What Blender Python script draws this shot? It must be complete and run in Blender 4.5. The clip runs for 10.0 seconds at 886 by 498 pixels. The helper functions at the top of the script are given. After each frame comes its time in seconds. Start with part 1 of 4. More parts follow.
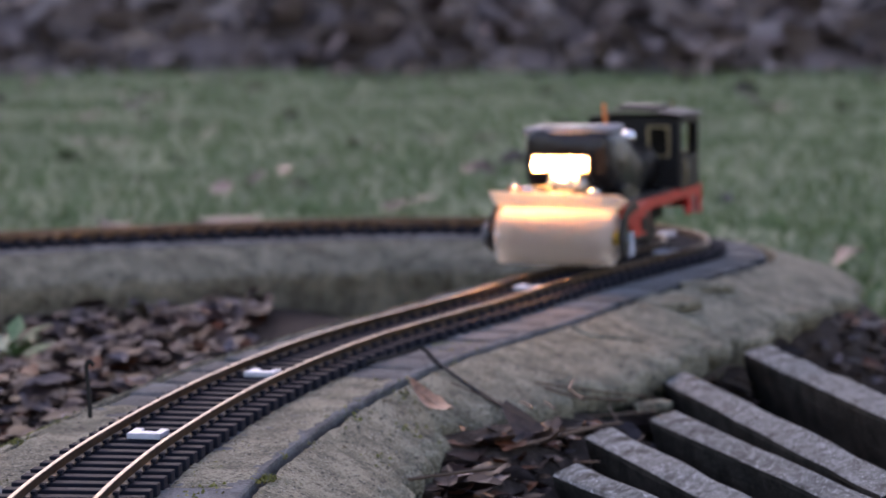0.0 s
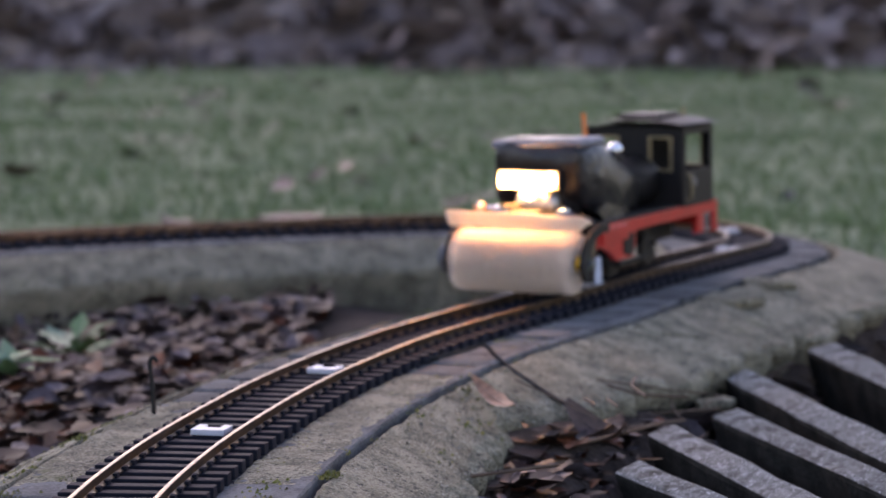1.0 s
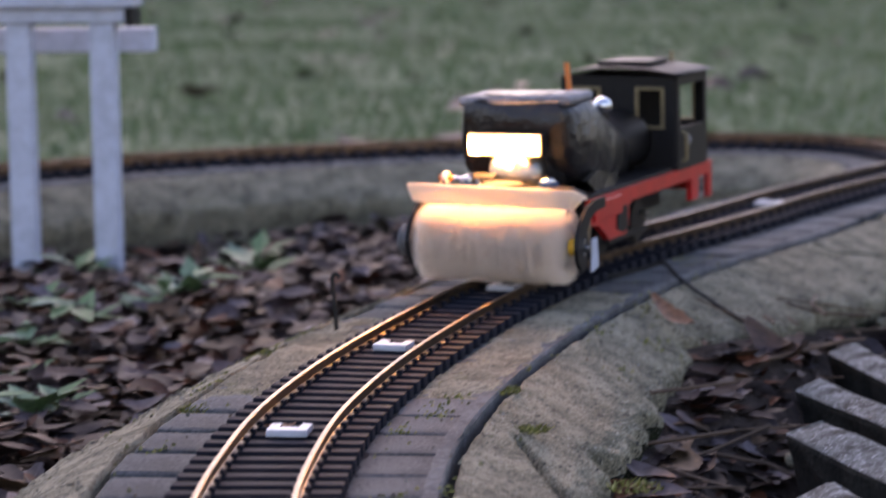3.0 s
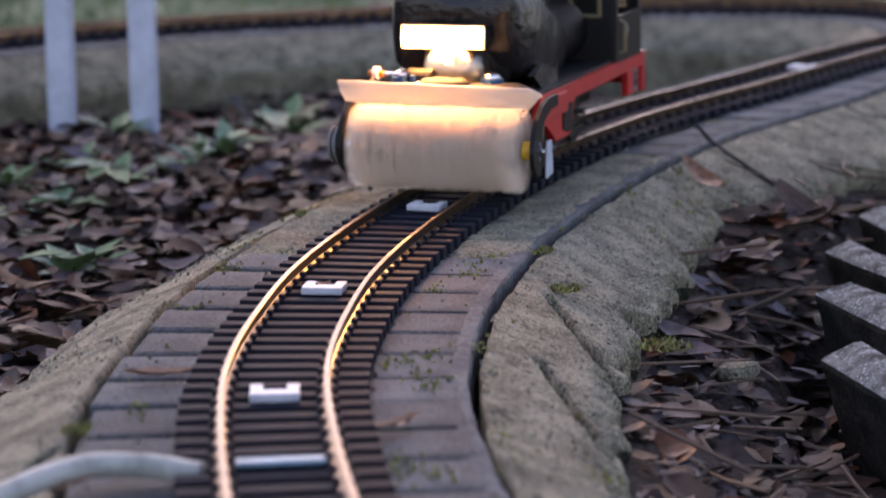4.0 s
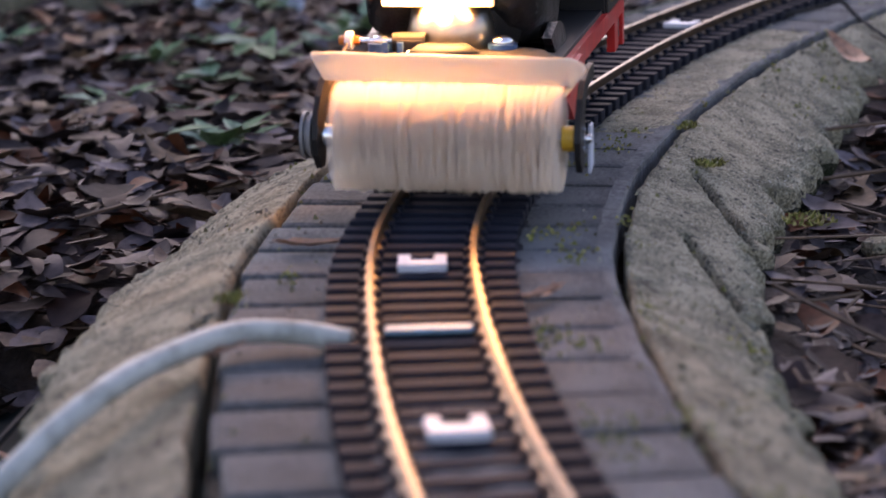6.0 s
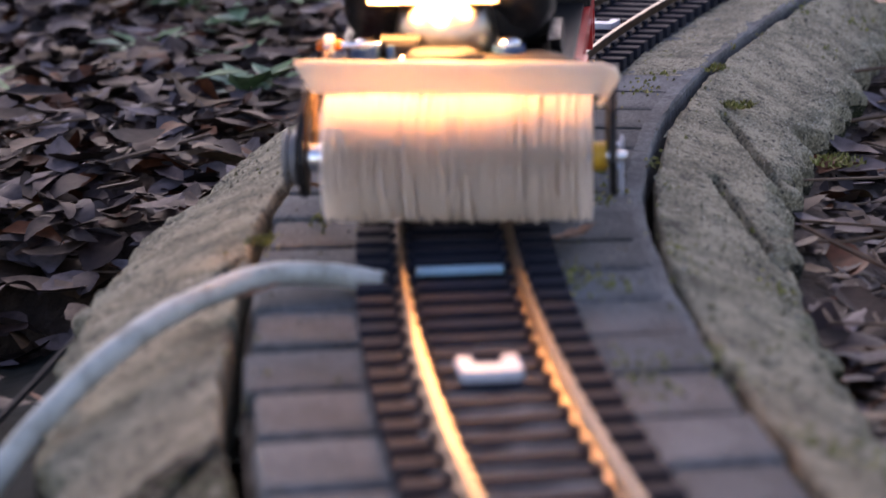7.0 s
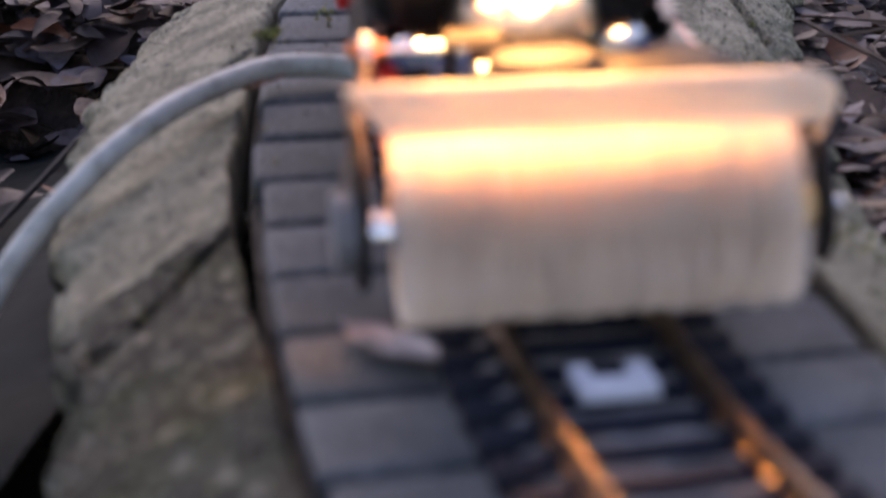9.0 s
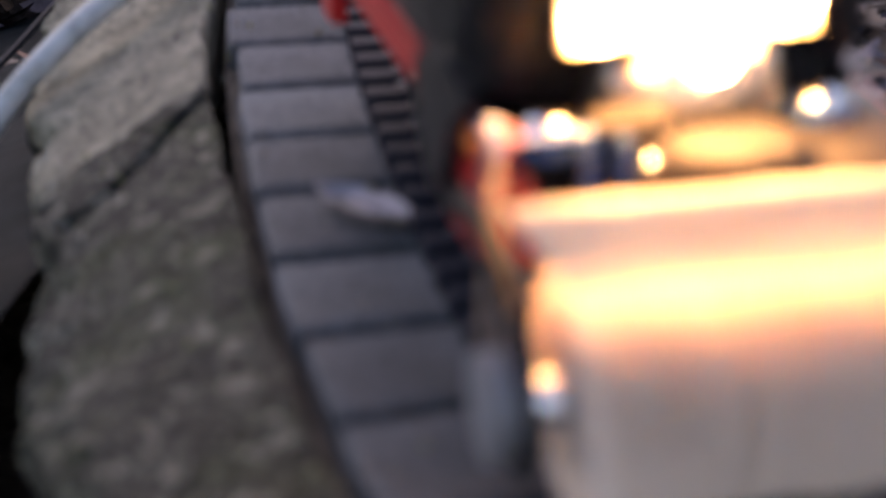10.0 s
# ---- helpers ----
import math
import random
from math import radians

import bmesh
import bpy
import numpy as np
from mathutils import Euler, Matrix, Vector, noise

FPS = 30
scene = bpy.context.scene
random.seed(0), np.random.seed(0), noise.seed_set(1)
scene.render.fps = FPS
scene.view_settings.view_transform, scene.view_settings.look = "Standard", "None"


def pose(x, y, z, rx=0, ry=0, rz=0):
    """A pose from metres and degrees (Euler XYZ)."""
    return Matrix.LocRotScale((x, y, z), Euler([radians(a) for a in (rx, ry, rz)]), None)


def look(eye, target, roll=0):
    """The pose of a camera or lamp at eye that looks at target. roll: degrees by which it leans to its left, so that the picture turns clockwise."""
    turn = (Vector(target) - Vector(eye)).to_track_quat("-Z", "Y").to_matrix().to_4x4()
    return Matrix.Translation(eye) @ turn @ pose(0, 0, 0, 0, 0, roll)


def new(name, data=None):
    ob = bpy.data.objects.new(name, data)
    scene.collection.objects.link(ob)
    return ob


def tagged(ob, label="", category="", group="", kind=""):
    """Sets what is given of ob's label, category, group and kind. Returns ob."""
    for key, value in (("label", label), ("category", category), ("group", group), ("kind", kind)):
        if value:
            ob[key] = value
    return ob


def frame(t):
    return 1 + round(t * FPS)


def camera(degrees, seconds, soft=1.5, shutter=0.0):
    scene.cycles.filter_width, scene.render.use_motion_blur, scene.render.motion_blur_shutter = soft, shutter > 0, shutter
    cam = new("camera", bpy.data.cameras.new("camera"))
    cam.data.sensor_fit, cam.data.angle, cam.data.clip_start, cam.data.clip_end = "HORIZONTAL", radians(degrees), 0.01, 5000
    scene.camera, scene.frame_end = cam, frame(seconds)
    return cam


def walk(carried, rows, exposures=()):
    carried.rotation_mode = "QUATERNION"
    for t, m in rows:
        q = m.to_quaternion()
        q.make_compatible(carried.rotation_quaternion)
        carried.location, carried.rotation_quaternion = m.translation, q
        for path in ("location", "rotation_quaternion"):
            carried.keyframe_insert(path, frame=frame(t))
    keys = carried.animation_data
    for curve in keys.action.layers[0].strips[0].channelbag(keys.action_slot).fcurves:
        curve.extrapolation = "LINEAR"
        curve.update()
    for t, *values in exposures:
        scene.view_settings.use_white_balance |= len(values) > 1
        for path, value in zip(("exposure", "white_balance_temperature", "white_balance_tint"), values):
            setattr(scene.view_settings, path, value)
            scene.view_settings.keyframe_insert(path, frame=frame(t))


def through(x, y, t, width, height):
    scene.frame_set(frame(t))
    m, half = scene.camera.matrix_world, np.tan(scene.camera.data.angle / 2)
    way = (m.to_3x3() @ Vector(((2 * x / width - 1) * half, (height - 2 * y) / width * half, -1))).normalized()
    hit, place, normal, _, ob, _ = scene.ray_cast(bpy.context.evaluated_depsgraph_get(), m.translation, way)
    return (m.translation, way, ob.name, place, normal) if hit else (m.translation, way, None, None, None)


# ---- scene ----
cam = camera(21.15, 10.0, soft=1.5, shutter=0.5)
cam.data.dof.use_dof = True
cam.data.dof.focus_distance = 1.42
cam.data.dof.aperture_fstop = 9.2
PATH = [
    (0, (-0.0008, 0.0532, 0.2557), (-0.0008, 2.0455, 0.0804), -0.18),
    (0.5, (-0.0016, 0.0531, 0.2557), (-0.0270, 2.0451, 0.0791), -0.21),
    (1, (-0.0026, 0.0529, 0.2557), (-0.0532, 2.0444, 0.0780), -0.29),
    (1.5, (-0.0031, 0.0502, 0.2551), (-0.0852, 2.0387, 0.0567), -0.24),
    (2, (-0.0038, 0.0501, 0.2551), (-0.1046, 2.0375, 0.0555), -0.29),
    (2.5, (-0.0054, 0.0495, 0.2550), (-0.1421, 2.0345, 0.0521), -0.45),
    (3, (-0.0073, 0.0442, 0.2541), (-0.2031, 2.0197, 0.0113), -0.68),
    (3.2, (-0.0074, 0.0411, 0.2536), (-0.2177, 2.0120, -0.0132), -0.71),
    (4.3, (-0.0060, 0.0275, 0.2517), (-0.2330, 1.9792, -0.1213), -0.64),
    (4.5, (-0.0060, 0.0265, 0.2516), (-0.2398, 1.9760, -0.1288), -0.67),
    (5, (-0.0064, 0.0248, 0.2514), (-0.2668, 1.9685, -0.1412), -0.72),
    (5.5, (-0.0074, 0.0202, 0.2511), (-0.3116, 1.9506, -0.1745), -0.97),
    (5.7, (-0.0075, 0.0187, 0.2509), (-0.3287, 1.9439, -0.1856), -1.01),
    (7, (-0.0085, 0.0107, 0.2505), (-0.3668, 1.9153, -0.2438), -1.48),
    (7.5, (-0.0082, 0.0068, 0.2504), (-0.3772, 1.9014, -0.2733), -1.58),
    (8, (-0.0072, 0.0018, 0.2503), (-0.3723, 1.8863, -0.3113), -1.56),
    (8.5, (-0.0066, -0.0042, 0.2503), (-0.3652, 1.8674, -0.3567), -1.71),
    (9, (-0.0051, -0.0101, 0.2504), (-0.3617, 1.8469, -0.4012), -1.62),
    (9.5, (-0.0032, -0.0171, 0.2507), (-0.3471, 1.8227, -0.4541), -1.46),
    (10, (-0.0020, -0.0234, 0.2512), (-0.3334, 1.8000, -0.5008), -1.44),
]
walk(cam, [(t, look(eye, target, roll)) for t, eye, target, roll in PATH], exposures=[(0.0, 0.86, 7450, 34), (10.0, 0.86, 7450, 34)])

# ---- world and light: an overcast dusk ----
world = bpy.data.worlds.new("dusk")
scene.world = world
world.use_nodes = True
wn = world.node_tree.nodes
sky = wn.new("ShaderNodeTexSky")
sky.sky_type = "NISHITA"
sky.sun_disc = False
sky.sun_elevation = radians(32)
sky.sun_rotation = radians(-18)
sky.air_density, sky.dust_density, sky.ozone_density = 1.3, 1.0, 3.0
wn["Background"].inputs["Strength"].default_value = 0.20
world.node_tree.links.new(sky.outputs["Color"], wn["Background"].inputs["Color"])
sun = new("sun", bpy.data.lights.new("sun", "SUN"))
sun.data.energy, sun.data.angle, sun.data.color = 0.5, radians(50), (1.0, 0.90, 0.87)
sun.matrix_basis = look((-1.6, 5.0, 2.4), (0, 1, 0))


# ---- materials ----
def mat(name, color, rough=0.8, dark=None, scale=40.0, fine=300.0, bump=0.3, depth=0.002, metal=0.0, spread=0.0, island=False, amount=0.6, grain=False):
    """Two colours mixed by noise at two scales, with a fine relief."""
    m = bpy.data.materials.new(name)
    m.use_nodes = True
    n, li = m.node_tree.nodes, m.node_tree.links
    b = n["Principled BSDF"]
    b.inputs["Roughness"].default_value, b.inputs["Metallic"].default_value = rough, metal
    dark = dark or tuple(c * 0.6 for c in color)
    co = n.new("ShaderNodeTexCoord")
    big, small = n.new("ShaderNodeTexNoise"), n.new("ShaderNodeTexNoise")
    for tex, s in ((big, scale), (small, fine)):
        tex.inputs["Scale"].default_value, tex.inputs["Detail"].default_value = s, 6
        li.new(co.outputs["Object"], tex.inputs["Vector"])
    add = n.new("ShaderNodeMath")
    add.operation = "MULTIPLY_ADD"
    add.inputs[1].default_value = amount
    li.new(small.outputs["Fac"], add.inputs[0])
    ramp = n.new("ShaderNodeMapRange")
    ramp.inputs["From Min"].default_value, ramp.inputs["From Max"].default_value = 0.35 + amount * 0.5, 0.65 + amount * 0.5
    li.new(big.outputs["Fac"], add.inputs[2])
    li.new(add.outputs[0], ramp.inputs["Value"])
    mix = n.new("ShaderNodeMix")
    mix.data_type = "RGBA"
    mix.inputs[6].default_value, mix.inputs[7].default_value = (*dark, 1), (*color, 1)
    li.new(ramp.outputs["Result"], mix.inputs["Factor"])
    out = mix.outputs[2]
    if spread:
        if island:
            rnd = n.new("ShaderNodeNewGeometry").outputs["Random Per Island"]
        else:
            rnd = n.new("ShaderNodeObjectInfo").outputs["Random"]
        hsv = n.new("ShaderNodeHueSaturation")
        mr = n.new("ShaderNodeMapRange")
        mr.inputs["To Min"].default_value, mr.inputs["To Max"].default_value = 1 - spread, 1 + spread
        li.new(rnd, mr.inputs["Value"])
        li.new(mr.outputs["Result"], hsv.inputs["Value"])
        li.new(out, hsv.inputs["Color"])
        out = hsv.outputs["Color"]
    li.new(out, b.inputs["Base Color"])
    if bump:
        bn = n.new("ShaderNodeBump")
        bn.inputs["Strength"].default_value, bn.inputs["Distance"].default_value = bump, depth
        li.new(small.outputs["Fac"] if grain else add.outputs[0], bn.inputs["Height"])
        li.new(bn.outputs["Normal"], b.inputs["Normal"])
    return m


def palette_mat(name, stops, rough=0.75, translucent=0.0):
    """One colour an island, out of a palette."""
    m = bpy.data.materials.new(name)
    m.use_nodes = True
    n, li = m.node_tree.nodes, m.node_tree.links
    b = n["Principled BSDF"]
    b.inputs["Roughness"].default_value = rough
    geo, ramp = n.new("ShaderNodeNewGeometry"), n.new("ShaderNodeValToRGB")
    ramp.color_ramp.interpolation = "EASE"
    els = ramp.color_ramp.elements
    while len(els) < len(stops):
        els.new(0.5)
    for i, c in enumerate(stops):
        els[i].position = i / (len(stops) - 1)
        els[i].color = (*c, 1)
    li.new(geo.outputs["Random Per Island"], ramp.inputs["Fac"])
    co, tex, mul = n.new("ShaderNodeTexCoord"), n.new("ShaderNodeTexNoise"), n.new("ShaderNodeMix")
    tex.inputs["Scale"].default_value, tex.inputs["Detail"].default_value = 160, 5
    li.new(co.outputs["Object"], tex.inputs["Vector"])
    mul.data_type, mul.blend_type = "RGBA", "MULTIPLY"
    mul.inputs["Factor"].default_value = 0.8
    shade = n.new("ShaderNodeMapRange")
    shade.inputs["From Min"].default_value, shade.inputs["From Max"].default_value = 0.3, 0.6
    shade.inputs["To Min"].default_value, shade.inputs["To Max"].default_value = 0.45, 1.15
    li.new(tex.outputs["Fac"], shade.inputs["Value"])
    li.new(ramp.outputs["Color"], mul.inputs[6])
    li.new(shade.outputs["Result"], mul.inputs[7])
    li.new(mul.outputs[2], b.inputs["Base Color"])
    bn = n.new("ShaderNodeBump")
    bn.inputs["Strength"].default_value, bn.inputs["Distance"].default_value = 0.4, 0.001
    li.new(tex.outputs["Fac"], bn.inputs["Height"])
    li.new(bn.outputs["Normal"], b.inputs["Normal"])
    return m


def plain(name, color, rough=0.5, metal=0.0, coat=0.0, bump=0.0, scale=200.0, transmission=0.0, subsurface=0.0):
    m = mat(name, color, rough, tuple(c * 0.8 for c in color), scale * 0.3, scale, bump, 0.0006, metal)
    b = m.node_tree.nodes["Principled BSDF"]
    b.inputs["Coat Weight"].default_value = coat
    b.inputs["Transmission Weight"].default_value = transmission
    if subsurface:
        b.inputs["Subsurface Weight"].default_value = subsurface
        b.inputs["Subsurface Radius"].default_value = (0.01, 0.008, 0.006)
    return m


def glow(name, color, strength):
    m = bpy.data.materials.new(name)
    m.use_nodes = True
    b = m.node_tree.nodes["Principled BSDF"]
    b.inputs["Base Color"].default_value = (1, 0.9, 0.7, 1)
    b.inputs["Emission Color"].default_value = (*color, 1)
    b.inputs["Emission Strength"].default_value = strength
    return m


def sheet_mat(name, color, through, clear=0.0):
    """A thin plastic that lets some light through, part of it unscattered."""
    m = bpy.data.materials.new(name)
    m.use_nodes = True
    n, li = m.node_tree.nodes, m.node_tree.links
    b = n["Principled BSDF"]
    b.inputs["Base Color"].default_value = (*color, 1)
    b.inputs["Roughness"].default_value = 0.45
    tr, mix = n.new("ShaderNodeBsdfTranslucent"), n.new("ShaderNodeMixShader")
    tr.inputs["Color"].default_value = (*color, 1)
    mix.inputs["Fac"].default_value = through
    li.new(b.outputs["BSDF"], mix.inputs[1])
    li.new(tr.outputs["BSDF"], mix.inputs[2])
    out = mix.outputs["Shader"]
    if clear:
        see, over = n.new("ShaderNodeBsdfTransparent"), n.new("ShaderNodeMixShader")
        over.inputs["Fac"].default_value = clear
        li.new(out, over.inputs[1])
        li.new(see.outputs["BSDF"], over.inputs[2])
        out = over.outputs["Shader"]
    li.new(out, n["Material Output"].inputs["Surface"])
    return m


def mossy(m, color, scale, low, high):
    """Lays a growth of another colour over a material in patches."""
    n, li = m.node_tree.nodes, m.node_tree.links
    b = n["Principled BSDF"]
    src = b.inputs["Base Color"].links[0].from_socket
    co, tex = n.new("ShaderNodeTexCoord"), n.new("ShaderNodeTexNoise")
    tex.inputs["Scale"].default_value, tex.inputs["Detail"].default_value = scale, 8
    tex.inputs["Roughness"].default_value = 0.7
    li.new(co.outputs["Object"], tex.inputs["Vector"])
    mr, mix = n.new("ShaderNodeMapRange"), n.new("ShaderNodeMix")
    mr.inputs["From Min"].default_value, mr.inputs["From Max"].default_value = low, high
    li.new(tex.outputs["Fac"], mr.inputs["Value"])
    mix.data_type = "RGBA"
    li.new(mr.outputs["Result"], mix.inputs["Factor"])
    li.new(src, mix.inputs[6])
    mix.inputs[7].default_value = (*color, 1)
    li.new(mix.outputs[2], b.inputs["Base Color"])
    return m


CONCRETE = mat("weathered_concrete", (0.30, 0.272, 0.195), 0.95, (0.115, 0.104, 0.072), 40, 560, 0.8, 0.003, amount=1.3, grain=True)
mossy(CONCRETE, (0.07, 0.07, 0.045), 26, 0.54, 0.72)
mossy(CONCRETE, (0.035, 0.033, 0.028), 210, 0.555, 0.61)
mossy(CONCRETE, (0.42, 0.40, 0.34), 330, 0.60, 0.66)
mossy(CONCRETE, (0.10, 0.11, 0.03), 16, 0.62, 0.78)
mossy(CONCRETE, (0.30, 0.27, 0.19), 55, 0.62, 0.8)
DARK_CONCRETE = mat("dark_mossy_concrete", (0.050, 0.049, 0.036), 0.95, (0.011, 0.011, 0.008), 34, 340, 0.9, 0.004, amount=1.3, grain=True)
mossy(DARK_CONCRETE, (0.03, 0.042, 0.012), 18, 0.5, 0.7)
mossy(DARK_CONCRETE, (0.20, 0.19, 0.145), 85, 0.55, 0.64)
mossy(DARK_CONCRETE, (0.26, 0.25, 0.20), 330, 0.58, 0.63)
mossy(DARK_CONCRETE, (0.012, 0.012, 0.010), 70, 0.55, 0.62)
DARK_FILL = mat("track_dark_fill", (0.042, 0.040, 0.046), 0.9, (0.020, 0.019, 0.022), 50, 400, 0.8, 0.003)
# Lamplight in the sleeper gaps is put into this pale colour.
PALE_FILL = mat("pale_gap_fill", (0.26, 0.24, 0.225), 0.85, (0.13, 0.12, 0.112), 60, 400, 0.7, 0.002)
MORTAR = mat("bedding_mortar", (0.09, 0.08, 0.065), 0.95, (0.035, 0.03, 0.025), 60, 400, 0.8, 0.003)
BRICK = mat("grey_paver", (0.110, 0.116, 0.120), 0.85, (0.052, 0.056, 0.059), 25, 420, 0.7, 0.0016, spread=0.22, amount=1.0)
SLAB = mat("lichen_slab", (0.165, 0.172, 0.163), 0.95, (0.075, 0.078, 0.072), 110, 600, 0.55, 0.002, spread=0.15)
mossy(SLAB, (0.42, 0.44, 0.44), 420, 0.555, 0.61)
mossy(SLAB, (0.33, 0.35, 0.355), 60, 0.57, 0.70)
mossy(SLAB, (0.045, 0.045, 0.038), 38, 0.53, 0.66)
# Near-black side colour: shade under the leaning slabs, painted in.
SLAB_SHADE = mat("shaded_slab_side", (0.034, 0.034, 0.03), 0.95, (0.015, 0.015, 0.014), 40, 300, 0.7, 0.003)
STRIP = mat("slate_edging", (0.135, 0.14, 0.144), 0.9, (0.07, 0.073, 0.076), 30, 300, 0.5, 0.002, amount=1.0)
SOIL = mat("damp_soil", (0.06, 0.042, 0.034), 0.95, (0.022, 0.016, 0.014), 12, 120, 1.0, 0.01)
LAWN = mat("lawn_turf", (0.15, 0.185, 0.10), 0.95, (0.065, 0.10, 0.045), 2.2, 30, 0.6, 0.01)
BLADE = palette_mat("grass_blade", [(0.085, 0.14, 0.045), (0.115, 0.175, 0.062), (0.15, 0.20, 0.10), (0.09, 0.15, 0.05)], 0.8)
BANK = mat("leafy_bank", (0.22, 0.165, 0.15), 0.95, (0.08, 0.058, 0.052), 1.6, 9, 0.8, 0.05)
LEAF = palette_mat("dead_leaf", [(0.036, 0.021, 0.020), (0.014, 0.009, 0.008), (0.085, 0.068, 0.074), (0.012, 0.008, 0.008), (0.105, 0.030, 0.011), (0.024, 0.014, 0.014), (0.120, 0.102, 0.118), (0.018, 0.011, 0.011), (0.052, 0.033, 0.033), (0.095, 0.058, 0.034), (0.020, 0.013, 0.013)], 0.6)
BANKLEAF = palette_mat("bank_leaf", [(0.17, 0.125, 0.118), (0.09, 0.066, 0.06), (0.34, 0.27, 0.25), (0.12, 0.088, 0.08), (0.20, 0.15, 0.135)], 0.8)
DARKLEAF = palette_mat("dark_leaf", [(0.05, 0.030, 0.024), (0.085, 0.048, 0.034), (0.035, 0.022, 0.02)], 0.6)
RUSTLEAF = palette_mat("rust_leaf", [(0.26, 0.11, 0.05), (0.20, 0.10, 0.06)], 0.6)
PALELEAF = palette_mat("pale_leaf", [(0.22, 0.21, 0.235), (0.19, 0.18, 0.20)], 0.6)
WEED = palette_mat("weed_leaf", [(0.07, 0.15, 0.05), (0.11, 0.2, 0.08), (0.16, 0.24, 0.17)], 0.6)
TWIG = plain("dry_twig", (0.10, 0.062, 0.04), 0.8)
MOSS = palette_mat("moss", [(0.18, 0.18, 0.03), (0.10, 0.11, 0.02), (0.30, 0.27, 0.09), (0.06, 0.055, 0.02)], 0.9)
SLEEPER = plain("black_sleeper_plastic", (0.017, 0.019, 0.028), 0.7, bump=0.15)
RAIL = mat("tarnished_brass_rail", (0.14, 0.085, 0.048), 0.34, (0.045, 0.028, 0.018), 90, 500, 0.25, 0.0004, metal=0.85)
CLIP = plain("white_clip_plastic", (0.62, 0.62, 0.66), 0.5, bump=0.1)
BLUE = plain("pale_blue_plastic", (0.17, 0.34, 0.44), 0.5)
TUBE = plain("chalky_hose", (0.42, 0.43, 0.40), 0.6, bump=0.25)
mossy(TUBE, (0.14, 0.15, 0.12), 45, 0.48, 0.7)
WIRE = plain("black_wire", (0.010, 0.009, 0.008), 0.85)
LINER = mat("pond_liner", (0.014, 0.019, 0.019), 0.85, (0.007, 0.009, 0.009), 8, 60, 0.4, 0.004)
WHITE = plain("white_plastic", (0.48, 0.53, 0.64), 0.5)
BLACK = plain("black_paint", (0.013, 0.012, 0.0125), 0.5, bump=0.1)
BLACK.node_tree.nodes["Principled BSDF"].inputs["Specular IOR Level"].default_value = 0.2
WRAP = mat("black_plastic_film", (0.016, 0.015, 0.016), 0.28, (0.008, 0.008, 0.009), 40, 120, 0.9, 0.004)
SOOT = plain("matt_black_cover", (0.006, 0.0055, 0.005), 0.75)
GREYTOP = mat("dusty_grey_lid", (0.25, 0.24, 0.26), 0.6, (0.15, 0.145, 0.16), 60, 300, 0.2, 0.001)
RED = plain("red_paint", (0.58, 0.014, 0.012), 0.4, coat=0.2, bump=0.08)
GOLD = plain("gilt_brass", (0.26, 0.21, 0.12), 0.4, 0.6)
STEEL = plain("brushed_steel", (0.36, 0.34, 0.31), 0.34, 1.0, bump=0.1)
CHROME = plain("chrome", (0.85, 0.87, 0.9), 0.2, 1.0)
BLUECAP = plain("blue_anodised", (0.04, 0.12, 0.3), 0.35, 0.4)
BRONZE = plain("brown_card", (0.16, 0.10, 0.05), 0.6)
ORANGE = plain("orange_plastic", (0.75, 0.18, 0.02), 0.5)
YELLOW = plain("yellow_hub", (0.75, 0.42, 0.03), 0.5)
RUBBER = plain("rubber_belt", (0.20, 0.13, 0.09), 0.7)
GREYPLASTIC = plain("grey_pulley", (0.17, 0.17, 0.18), 0.5)
BRISTLE = sheet_mat("nylon_bristle", (0.99, 0.93, 0.87), 0.82)
HOOD = sheet_mat("milky_guard", (0.84, 0.80, 0.70), 0.62, 0.2)
LAMP = glow("warm_led", (1.0, 0.50, 0.16), 240.0)
LAMPHOT = glow("hot_led", (1.0, 0.52, 0.19), 130.0)
# Weak amber emission that imitates the halo round the bulbs.
AMBER = glow("amber_glow_rim", (1.0, 0.44, 0.08), 1.2)
for dull, level in ((SLEEPER, 0.05), (DARK_FILL, 0.02), (BRICK, 0.2), (CONCRETE, 0.25), (DARK_CONCRETE, 0.2), (SLAB, 0.2), (SOIL, 0.2), (LINER, 0.06), (STRIP, 0.2), (SLAB_SHADE, 0.05), (MORTAR, 0.1), (LEAF, 0.15), (PALE_FILL, 0.2)):
    dull.node_tree.nodes["Principled BSDF"].inputs["Specular IOR Level"].default_value = level


# ---- mesh helpers ----
def finish(name, bm, material, parent=None, label="", smooth=False):
    me = bpy.data.meshes.new(name)
    bm.normal_update()
    bm.to_mesh(me)
    bm.free()
    me.materials.append(material)
    if smooth:
        me.shade_smooth()
    ob = new(name, me)
    if parent:
        ob.parent = parent
    if label:
        ob["label"] = label
    return ob


def part(name, bm, material, parent, label="", smooth=False):
    return finish(name, bm, material, parent, label, smooth)


def from_arrays(name, verts, faces, material, parent=None, smooth=False, rise=True):
    """A mesh from lists; its places follow the rise of the garden."""
    if rise:
        verts = [(v[0], v[1], v[2] + lift(v[1])) for v in verts]
    me = bpy.data.meshes.new(name)
    me.from_pydata([tuple(v) for v in verts], [], [tuple(f) for f in faces])
    me.update()
    me.materials.append(material)
    if smooth:
        me.shade_smooth()
    ob = new(name, me)
    if parent:
        ob.parent = parent
    return ob


